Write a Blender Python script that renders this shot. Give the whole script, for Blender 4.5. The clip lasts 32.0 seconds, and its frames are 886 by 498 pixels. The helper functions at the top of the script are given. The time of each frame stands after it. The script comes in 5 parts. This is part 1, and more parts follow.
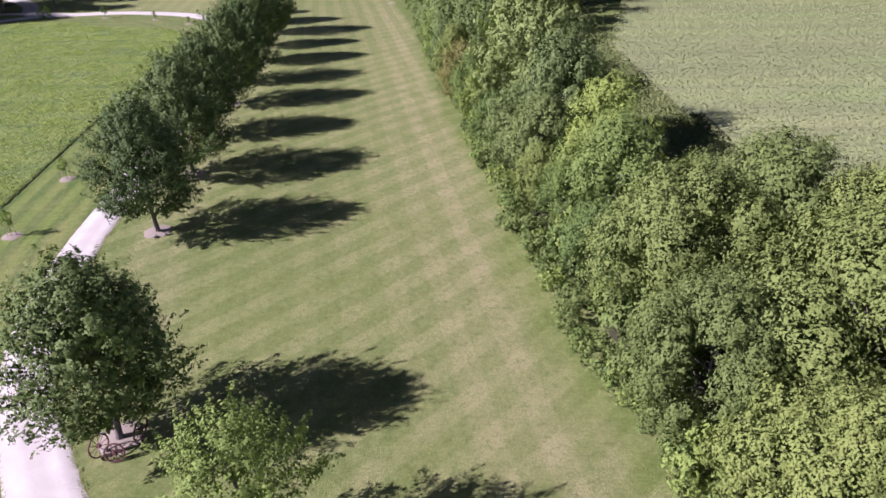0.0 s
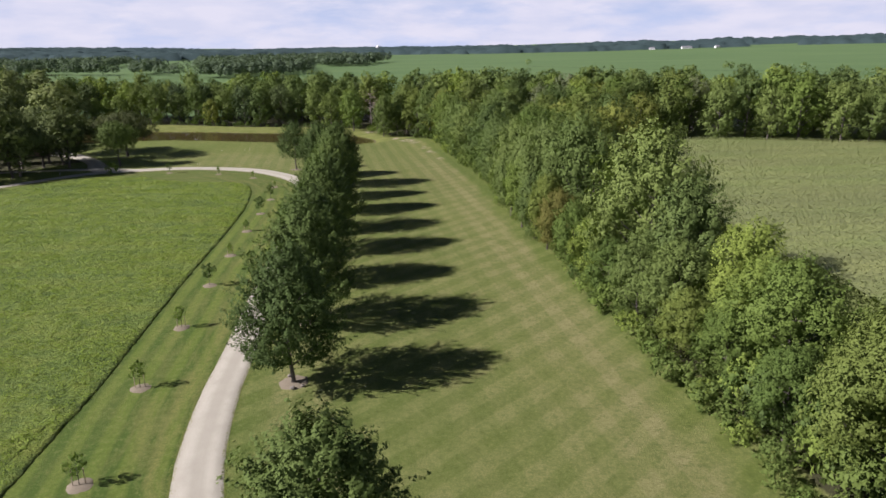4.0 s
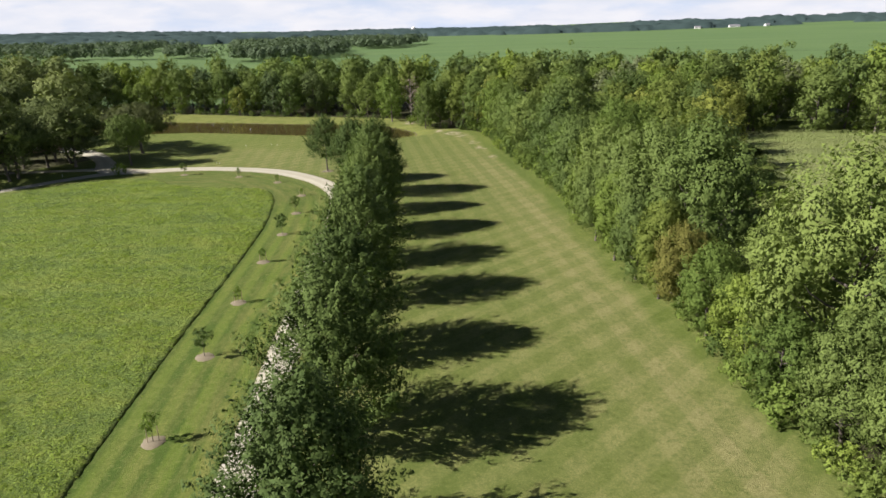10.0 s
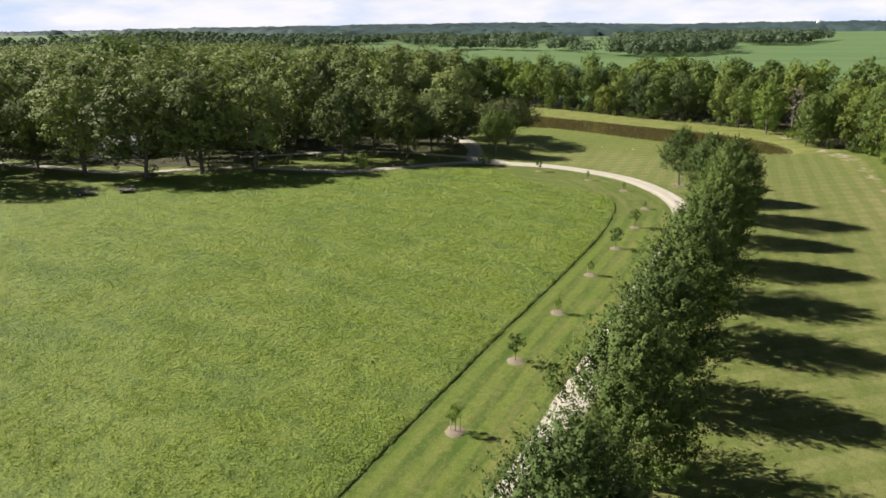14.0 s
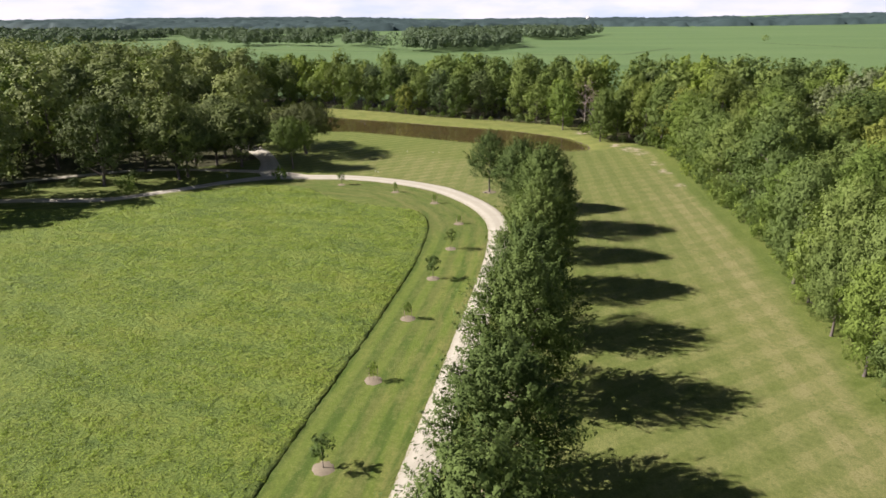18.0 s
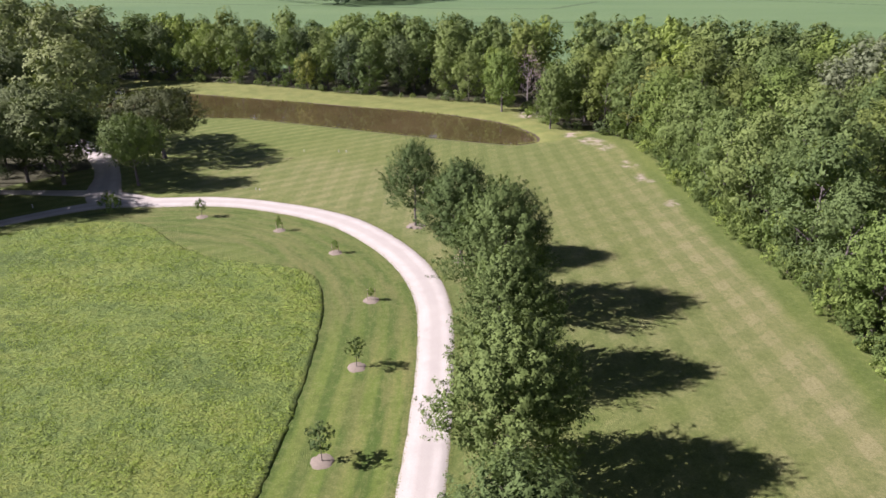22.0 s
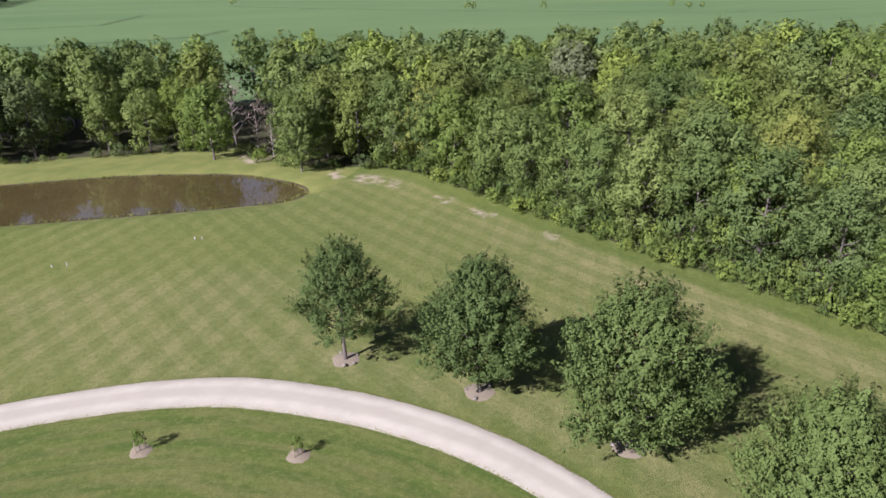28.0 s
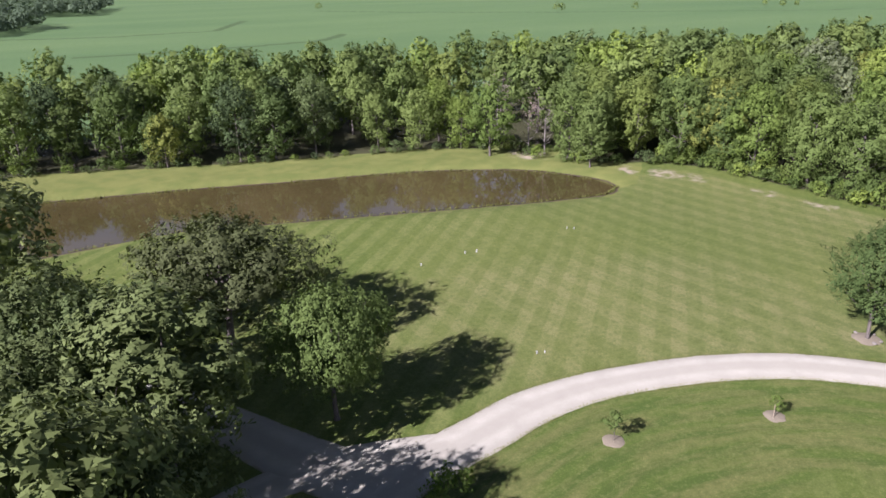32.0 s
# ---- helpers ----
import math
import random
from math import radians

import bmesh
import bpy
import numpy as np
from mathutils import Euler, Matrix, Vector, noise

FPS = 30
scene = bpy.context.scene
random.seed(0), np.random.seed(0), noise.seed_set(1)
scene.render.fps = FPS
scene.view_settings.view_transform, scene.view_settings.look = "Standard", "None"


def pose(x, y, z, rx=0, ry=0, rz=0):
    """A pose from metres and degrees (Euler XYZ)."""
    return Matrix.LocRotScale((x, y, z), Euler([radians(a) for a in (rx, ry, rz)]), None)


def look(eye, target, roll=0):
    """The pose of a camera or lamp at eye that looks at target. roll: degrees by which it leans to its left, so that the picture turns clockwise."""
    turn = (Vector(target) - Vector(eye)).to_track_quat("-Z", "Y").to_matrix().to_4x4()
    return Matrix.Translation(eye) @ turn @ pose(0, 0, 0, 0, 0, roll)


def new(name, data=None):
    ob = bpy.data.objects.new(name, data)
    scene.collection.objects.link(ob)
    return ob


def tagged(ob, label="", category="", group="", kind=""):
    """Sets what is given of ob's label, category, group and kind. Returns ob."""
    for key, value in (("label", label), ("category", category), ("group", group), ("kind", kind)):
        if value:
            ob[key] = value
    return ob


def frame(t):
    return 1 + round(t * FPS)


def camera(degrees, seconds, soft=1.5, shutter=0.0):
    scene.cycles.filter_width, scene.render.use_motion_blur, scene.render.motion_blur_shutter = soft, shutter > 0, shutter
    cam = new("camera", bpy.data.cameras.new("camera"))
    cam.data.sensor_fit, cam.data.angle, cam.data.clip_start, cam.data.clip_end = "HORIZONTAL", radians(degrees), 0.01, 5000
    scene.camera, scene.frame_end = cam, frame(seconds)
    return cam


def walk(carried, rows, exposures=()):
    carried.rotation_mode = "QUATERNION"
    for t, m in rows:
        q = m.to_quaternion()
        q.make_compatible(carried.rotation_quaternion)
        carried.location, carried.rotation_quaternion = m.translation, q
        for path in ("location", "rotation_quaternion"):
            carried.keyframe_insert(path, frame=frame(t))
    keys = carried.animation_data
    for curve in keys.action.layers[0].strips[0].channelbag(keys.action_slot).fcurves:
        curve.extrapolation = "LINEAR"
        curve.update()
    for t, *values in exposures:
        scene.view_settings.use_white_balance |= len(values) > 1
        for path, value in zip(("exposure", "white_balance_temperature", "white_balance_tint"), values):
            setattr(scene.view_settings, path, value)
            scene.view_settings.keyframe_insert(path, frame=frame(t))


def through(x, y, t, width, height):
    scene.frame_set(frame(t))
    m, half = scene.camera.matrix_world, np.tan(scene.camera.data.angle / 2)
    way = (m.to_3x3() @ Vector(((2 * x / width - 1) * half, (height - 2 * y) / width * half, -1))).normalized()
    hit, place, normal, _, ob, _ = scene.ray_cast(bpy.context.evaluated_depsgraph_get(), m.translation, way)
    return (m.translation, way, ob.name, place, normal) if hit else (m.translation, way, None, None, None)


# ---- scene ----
cam = camera(67.8, 32.0, 1.6)
METRES, EYE, TILT, LEAN, TURN = 200.0, 26.7, -30.1, 0.7, 0.0
ROWS = [
    (0.0, 0.0, 0.0, 0.0, 0.0, 0.0, -0.0),
    (0.5, -0.005, 0.0012, 0.0003, 0.0, 0.01, 0.08),
    (1.0, -0.0108, 0.0024, 0.0005, -0.0, 0.02, 0.15),
    (1.5, -0.0172, 0.0038, 0.0007, 0.04, 0.27, 0.25),
    (2.0, -0.0245, 0.0049, 0.0006, 0.03, 5.65, 0.24),
    (2.5, -0.0325, 0.0057, 0.0006, 0.02, 5.69, 0.31),
    (3.0, -0.0413, 0.0069, 0.0015, -0.02, 11.25, 0.26),
    (3.5, -0.051, 0.0076, 0.0009, -0.05, 12.78, 0.25),
    (4.0, -0.0612, 0.0086, 0.0008, -0.04, 12.78, 0.29),
    (4.5, -0.0719, 0.0109, -0.0016, -0.02, 12.79, 0.33),
    (6.5, -0.1073, 0.0304, 0.0077, -0.36, 12.6, 0.67),
    (7.0, -0.1118, 0.0409, 0.0139, -0.39, 12.61, 0.78),
    (7.5, -0.1129, 0.0522, 0.0209, -0.32, 12.66, 0.84),
    (8.0, -0.1104, 0.0638, 0.0279, -0.27, 12.75, 0.89),
    (8.5, -0.1056, 0.0744, 0.0347, -0.1, 12.76, 0.87),
    (9.0, -0.0984, 0.086, 0.042, 1.86, 12.79, -0.21),
    (9.5, -0.0891, 0.0979, 0.0495, 2.81, 11.21, -0.7),
    (10.0, -0.0812, 0.1075, 0.0563, 2.74, 11.28, -0.72),
    (10.5, -0.0769, 0.1124, 0.0594, -1.23, 11.38, 1.41),
    (11.0, -0.0758, 0.1133, 0.0599, -0.66, 11.35, 1.12),
    (11.5, -0.0789, 0.111, 0.0594, 7.57, 11.04, -3.83),
    (12.0, -0.0764, 0.1131, 0.059, 27.33, 7.6, -14.37),
    (12.5, -0.076, 0.1133, 0.0591, 29.23, 7.03, -15.22),
    (13.0, -0.0761, 0.1122, 0.0613, 29.57, 6.85, -15.37),
    (13.5, -0.0759, 0.1098, 0.0656, 29.86, 6.7, -15.51),
    (14.0, -0.076, 0.1067, 0.0712, 30.03, 6.61, -15.65),
    (14.5, -0.0757, 0.1047, 0.0742, 30.04, 6.58, -15.73),
    (15.0, -0.0729, 0.1067, 0.075, 23.94, 7.95, -12.86),
    (15.5, -0.0782, 0.1089, 0.076, 14.88, 9.53, -8.41),
    (17.5, -0.0954, 0.1496, 0.0986, 14.74, 9.43, -8.27),
    (18.0, -0.1013, 0.165, 0.1073, 14.69, 9.38, -8.28),
    (18.5, -0.1072, 0.182, 0.1171, 9.04, 10.03, -5.33),
    (19.0, -0.1131, 0.2006, 0.1276, 9.01, 10.05, -5.35),
    (19.5, -0.119, 0.2198, 0.1377, 8.92, 8.19, -5.37),
    (20.0, -0.1245, 0.24, 0.15, 8.77, 6.11, -5.25),
    (20.5, -0.1299, 0.2603, 0.1625, 8.74, 6.13, -5.24),
    (21.0, -0.1349, 0.2817, 0.1749, 8.68, 6.21, -5.25),
    (21.5, -0.1397, 0.3039, 0.1884, 8.65, 6.21, -5.25),
    (22.0, -0.1449, 0.3268, 0.2023, 8.6, 6.27, -5.27),
    (22.5, -0.1503, 0.3506, 0.2169, 8.53, 6.31, -5.28),
    (23.0, -0.1552, 0.3748, 0.232, 8.31, 6.32, -5.15),
    (23.5, -0.1603, 0.3958, 0.2472, 5.86, 6.71, -3.87),
    (24.0, -0.1672, 0.4125, 0.2579, 5.49, 6.75, -3.65),
    (24.5, -0.177, 0.425, 0.2653, 5.38, 6.79, -3.62),
    (25.0, -0.19, 0.4341, 0.2701, 5.31, 6.94, -3.53),
    (25.5, -0.2042, 0.4407, 0.2728, 0.97, 7.18, -1.03),
    (26.0, -0.2232, 0.4457, 0.274, -4.07, 7.24, 1.77),
    (26.5, -0.2408, 0.4486, 0.2736, -9.11, 7.03, 4.67),
    (28.5, -0.3374, 0.4632, 0.2784, -27.52, 3.98, 14.78),
    (29.0, -0.3637, 0.4705, 0.2824, -27.52, 4.0, 14.92),
    (29.5, -0.3902, 0.4793, 0.2875, -27.46, 4.01, 15.03),
    (30.0, -0.4168, 0.4887, 0.293, -27.4, 4.02, 15.12),
    (30.5, -0.4439, 0.4993, 0.2988, -27.33, 4.09, 15.19),
    (31.0, -0.4693, 0.5092, 0.3055, -26.13, 4.43, 14.7),
    (31.5, -0.4906, 0.5178, 0.3105, -25.33, 4.68, 14.41),
    (32.0, -0.5125, 0.5272, 0.3155, -22.16, 5.44, 12.94),
]
walk(cam, [(t, pose(0, 0, EYE, TILT, LEAN, TURN) @ pose(METRES * x, METRES * y, METRES * z, 90 + pitch, roll, yaw)) for t, x, y, z, yaw, pitch, roll in ROWS],
     exposures=[(0.0, 1.40, 5400, 50), (2.4, 1.35, 5350, 51), (3.2, 1.36, 5350, 42), (4.0, 0.78, 5950, 24), (9.0, 0.84, 6350, 14), (10.0, 1.02, 6350, 14), (10.5, 1.06, 6350, 14), (13.0, 1.12, 6450, 14), (15.0, 1.12, 6400, 17), (18.0, 1.16, 6350, 21), (20.0, 1.34, 6050, 34), (22.5, 1.36, 5700, 38), (26.0, 1.24, 5650, 35), (29.0, 1.08, 5650, 30), (32.0, 1.22, 5600, 31)])

# ---- light ----
SUN_EL, SUN_AZ = 35.0, 255.5          # degrees above the horizon, clockwise from +y
sun_dir = Vector((math.sin(radians(SUN_AZ)) * math.cos(radians(SUN_EL)), math.cos(radians(SUN_AZ)) * math.cos(radians(SUN_EL)), math.sin(radians(SUN_EL))))
sun = new("sun", bpy.data.lights.new("sun", "SUN"))
sun.data.energy, sun.data.angle, sun.data.color = 5.0, radians(0.53), (1.0, 0.93, 0.83)
sun.matrix_world = look((0, 0, 300), Vector((0, 0, 300)) - sun_dir)

world = bpy.data.worlds.new("sky")
scene.world = world
world.use_nodes = True
wt = world.node_tree
wt.nodes.clear()


def wn(kind, **kw):
    n = wt.nodes.new(kind)
    for k, v in kw.items():
        n.inputs[k].default_value = v
    return n


w_sky = wn("ShaderNodeTexSky")
w_sky.sky_type, w_sky.sun_disc = "NISHITA", False
w_sky.sun_elevation, w_sky.sun_rotation = radians(SUN_EL), radians(SUN_AZ)
w_sky.air_density, w_sky.dust_density = 1.1, 0.3
w_co = wn("ShaderNodeTexCoord")
w_map = wn("ShaderNodeMapping", Scale=(3.0, 3.0, 12.0))
w_noise = wn("ShaderNodeTexNoise", Scale=1.9, Detail=9.0, Roughness=0.58)
w_ramp = wn("ShaderNodeMapRange", **{"From Min": 0.3, "From Max": 0.52})
w_shade = wn("ShaderNodeTexNoise", Scale=4.0, Detail=6.0)
w_cloud = wn("ShaderNodeValToRGB")
w_cloud.color_ramp.elements[0].position, w_cloud.color_ramp.elements[0].color = 0.36, (0.86, 0.90, 0.96, 1)
w_cloud.color_ramp.elements[1].position, w_cloud.color_ramp.elements[1].color = 0.60, (1.0, 1.0, 1.0, 1)
w_gain = wn("ShaderNodeMix")
w_gain.data_type, w_gain.blend_type = "RGBA", "MULTIPLY"
w_gain.inputs[0].default_value, w_gain.inputs[7].default_value = 1.0, (36.0, 36.0, 36.5, 1)
w_split = wn("ShaderNodeSeparateXYZ")
w_low = wn("ShaderNodeMapRange", **{"From Min": 0.12, "From Max": 0.28, "To Min": 1.0, "To Max": 0.0})
w_fac = wn("ShaderNodeMath")
w_fac.operation = "MULTIPLY"
w_hazy = wn("ShaderNodeMapRange", **{"From Min": 0.0, "From Max": 0.5, "To Min": 0.9, "To Max": 0.0})
w_haze = wn("ShaderNodeMix")
w_haze.data_type = "RGBA"
w_haze.inputs[7].default_value = (26.0, 31.5, 40.0, 1)
w_mix = wn("ShaderNodeMix")
w_mix.data_type = "RGBA"
w_bg = wn("ShaderNodeBackground", Strength=0.0125)
w_out = wn("ShaderNodeOutputWorld")
for a, b in ((w_co.outputs["Generated"], w_map.inputs[0]), (w_map.outputs[0], w_noise.inputs[0]), (w_noise.outputs[0], w_ramp.inputs[0]),
             (w_map.outputs[0], w_shade.inputs[0]), (w_shade.outputs[0], w_cloud.inputs[0]), (w_cloud.outputs[0], w_gain.inputs[6]),
             (w_co.outputs["Generated"], w_split.inputs[0]), (w_split.outputs["Z"], w_low.inputs[0]), (w_split.outputs["Z"], w_hazy.inputs[0]),
             (w_ramp.outputs[0], w_fac.inputs[0]), (w_low.outputs[0], w_fac.inputs[1]),
             (w_hazy.outputs[0], w_haze.inputs[0]), (w_sky.outputs[0], w_haze.inputs[6]),
             (w_fac.outputs[0], w_mix.inputs[0]), (w_haze.outputs[2], w_mix.inputs[6]), (w_gain.outputs[2], w_mix.inputs[7]),
             (w_mix.outputs[2], w_bg.inputs[0]), (w_bg.outputs[0], w_out.inputs[0])):
    wt.links.new(a, b)


# ---- materials ----
class Mat:
    """A small builder of node materials."""

    def __init__(self, name, rough=0.8, spec=0.3):
        self.m = bpy.data.materials.new(name)
        self.m.use_nodes = True
        self.t = self.m.node_tree
        self.b = self.t.nodes["Principled BSDF"]
        self.b.inputs["Roughness"].default_value = rough
        self.b.inputs["Specular IOR Level"].default_value = spec
        self.out = self.t.nodes["Material Output"]

    def n(self, kind, **kw):
        x = self.t.nodes.new(kind)
        for k, v in kw.items():
            x.inputs[k.replace("_", " ")].default_value = v
        return x

    def link(self, a, b):
        self.t.links.new(a, b)

    def pos(self, scale=(1, 1, 1), turn=0.0):
        """World place, in metres."""
        g = self.n("ShaderNodeNewGeometry")
        mp = self.n("ShaderNodeMapping", Scale=scale, Rotation=(0, 0, radians(turn)))
        self.link(g.outputs["Position"], mp.inputs[0])
        return mp.outputs[0]

    def own(self, scale=(1, 1, 1)):
        g = self.n("ShaderNodeTexCoord")
        mp = self.n("ShaderNodeMapping", Scale=scale)
        self.link(g.outputs["Object"], mp.inputs[0])
        return mp.outputs[0]

    def noise(self, co, scale, detail=4.0, rough=0.55):
        x = self.n("ShaderNodeTexNoise", Scale=scale, Detail=detail, Roughness=rough)
        self.link(co, x.inputs["Vector"])
        return x.outputs[0]

    def span(self, v, a, b, lo=0.0, hi=1.0):
        x = self.n("ShaderNodeMapRange", From_Min=a, From_Max=b, To_Min=lo, To_Max=hi)
        self.link(v, x.inputs[0])
        return x.outputs[0]

    def attr(self, name):
        x = self.n("ShaderNodeAttribute")
        x.attribute_name = name
        return x.outputs["Fac"]

    def math(self, op, a, b=None):
        x = self.n("ShaderNodeMath")
        x.operation = op
        for i, v in enumerate((a, b)):
            if v is None:
                continue
            if isinstance(v, (int, float)):
                x.inputs[i].default_value = v
            else:
                self.link(v, x.inputs[i])
        return x.outputs[0]

    def mix(self, fac, a, b, mode="MIX"):
        x = self.n("ShaderNodeMix")
        x.data_type, x.blend_type = "RGBA", mode
        for i, v in ((0, fac), (6, a), (7, b)):
            if isinstance(v, (int, float)):
                x.inputs[i].default_value = v
            elif isinstance(v, tuple):
                x.inputs[i].default_value = (*v, 1)
            else:
                self.link(v, x.inputs[i])
        return x.outputs[2]

    def colour(self, c):
        if isinstance(c, tuple):
            self.b.inputs["Base Color"].default_value = (*c, 1)
        else:
            self.link(c, self.b.inputs["Base Color"])
        return self

    def bump(self, v, dist, strength=1.0):
        x = self.n("ShaderNodeBump", Strength=strength, Distance=dist)
        self.link(v, x.inputs["Height"])
        self.link(x.outputs[0], self.b.inputs["Normal"])
        return self


def leaf_material(name, dark, light, tint, through=0.2):
    """Foliage: each leaf and each plant differs a little."""
    m = Mat(name, 0.7, 0.08)
    g = m.n("ShaderNodeNewGeometry")
    o = m.n("ShaderNodeObjectInfo")
    c = m.mix(m.span(g.outputs["Random Per Island"], 0.0, 1.0, 0.25, 0.6), dark, light)
    c = m.mix(m.span(o.outputs["Random"], 0.0, 1.0, 0.0, 0.8), c, tint)
    patch = m.noise(m.own(), 0.35, 3.0)
    c = m.mix(m.span(patch, 0.35, 0.7, 0.0, 0.45), c, light)
    each = m.n("ShaderNodeCombineColor")
    for i in range(3):
        m.link(m.span(o.outputs["Random"], 0.0, 1.0, (0.72, 0.75, 0.82)[i], (1.16, 1.12, 1.08)[i]), each.inputs[i])
    c = m.mix(1.0, c, each.outputs[0], "MULTIPLY")
    m.colour(c)
    tr = m.n("ShaderNodeBsdfTranslucent")
    m.link(m.mix(1.0, c, (1.25, 1.4, 0.65), "MULTIPLY"), tr.inputs[0])
    sh = m.n("ShaderNodeMixShader")
    sh.inputs[0].default_value = through
    m.link(m.b.outputs[0], sh.inputs[1])
    m.link(tr.outputs[0], sh.inputs[2])
    m.link(sh.outputs[0], m.out.inputs[0])
    return m.m


LEAF_MAPLE = leaf_material("maple_leaves", (0.076, 0.123, 0.033), (0.14, 0.193, 0.052), (0.101, 0.146, 0.04))
LEAF_ROW = leaf_material("row_maple_leaves", (0.06, 0.1, 0.028), (0.12, 0.168, 0.044), (0.086, 0.126, 0.034), 0.15)
LEAF_HEDGE = leaf_material("hedgerow_leaves", (0.111, 0.173, 0.035), (0.184, 0.252, 0.052), (0.18, 0.238, 0.049))
LEAF_PALE = leaf_material("pale_leaves", (0.101, 0.147, 0.032), (0.164, 0.205, 0.051), (0.137, 0.18, 0.04))
LEAF_SPRING = leaf_material("bright_leaves", (0.101, 0.161, 0.033), (0.161, 0.224, 0.05), (0.139, 0.194, 0.04))
LEAF_GOLD = leaf_material("yellowing_leaves", (0.154, 0.189, 0.041), (0.242, 0.27, 0.063), (0.193, 0.227, 0.05))
LEAF_RUST = leaf_material("rusty_leaves", (0.13, 0.135, 0.032), (0.2, 0.19, 0.05), (0.15, 0.16, 0.04))
LEAF_OAK = leaf_material("oak_leaves", (0.06, 0.096, 0.033), (0.103, 0.141, 0.051), (0.083, 0.114, 0.041), 0.1)
LEAF_OLIVE = leaf_material("olive_leaves", (0.051, 0.067, 0.026), (0.091, 0.109, 0.045), (0.069, 0.085, 0.034))
LEAF_WOOD = leaf_material("wood_leaves", (0.088, 0.139, 0.037), (0.153, 0.205, 0.059), (0.134, 0.182, 0.05))
# Distance haze is mixed into this leaf colour: much bluer than LEAF_WOOD.
LEAF_FAR_HAZED = leaf_material("far_wood_leaves_hazed", (0.07, 0.106, 0.062), (0.105, 0.145, 0.08), (0.088, 0.126, 0.074), 0.15)
# The skyline's blue haze is painted into the leaves themselves.
LEAF_SKYLINE_HAZED = leaf_material("skyline_leaves_haze_blue", (0.046, 0.076, 0.072), (0.07, 0.104, 0.096), (0.058, 0.091, 0.086), 0.1)
LEAF_YOUNG = leaf_material("young_leaves", (0.1, 0.16, 0.035), (0.18, 0.25, 0.055), (0.14, 0.2, 0.042), 0.35)
LEAF_SHRUB = leaf_material("undergrowth_leaves", (0.08, 0.124, 0.029), (0.13, 0.182, 0.045), (0.11, 0.155, 0.037))
LEAF_SILVER = leaf_material("silvery_leaves", (0.13, 0.165, 0.075), (0.19, 0.22, 0.115), (0.16, 0.19, 0.095))
LEAF_LIME = leaf_material("lime_leaves", (0.16, 0.24, 0.03), (0.24, 0.33, 0.05), (0.2, 0.28, 0.04))
LEAF_SHADE = leaf_material("shade_tree_leaves", (0.076, 0.106, 0.034), (0.139, 0.172, 0.059), (0.11, 0.143, 0.047), 0.1)
LEAF_CANOPY = leaf_material("wood_canopy_leaves", (0.112, 0.15, 0.05), (0.195, 0.235, 0.083), (0.16, 0.2, 0.069), 0.12)
LEAF_DRY = leaf_material("bare_twigs", (0.18, 0.15, 0.125), (0.27, 0.23, 0.195), (0.22, 0.18, 0.15), 0.1)
TUFT = leaf_material("tuft_grass", (0.126, 0.2, 0.032), (0.23, 0.305, 0.055), (0.174, 0.247, 0.041), 0.3)


WEEDS = leaf_material("weed_leaves", (0.14, 0.185, 0.05), (0.21, 0.245, 0.085), (0.17, 0.21, 0.07), 0.25)
VERGE = leaf_material("verge_grass", (0.10, 0.14, 0.03), (0.2, 0.2, 0.07), (0.15, 0.17, 0.05), 0.3)


def bark_material(name, a, b):
    m = Mat(name, 0.9, 0.2)
    co = m.own((1, 1, 0.25))
    f = m.noise(co, 9.0, 6.0, 0.65)
    m.colour(m.mix(m.span(f, 0.3, 0.7), a, b)).bump(f, 0.03)
    return m.m


BARK = bark_material("grey_bark", (0.06, 0.052, 0.044), (0.16, 0.14, 0.12))
BARK_DEAD = bark_material("bleached_deadwood", (0.16, 0.14, 0.125), (0.3, 0.27, 0.24))


def plain(name, c, rough=0.7, metal=0.0, wear=0.25, scale=3.0):
    m = Mat(name, rough)
    f = m.noise(m.own(), scale, 5.0)
    m.colour(m.mix(m.span(f, 0.3, 0.75, 0.0, wear), c, tuple(v * 0.55 + 0.03 for v in c))).bump(m.noise(m.own(), scale * 8, 3.0), 0.004)
    m.b.inputs["Metallic"].default_value = metal
    return m.m


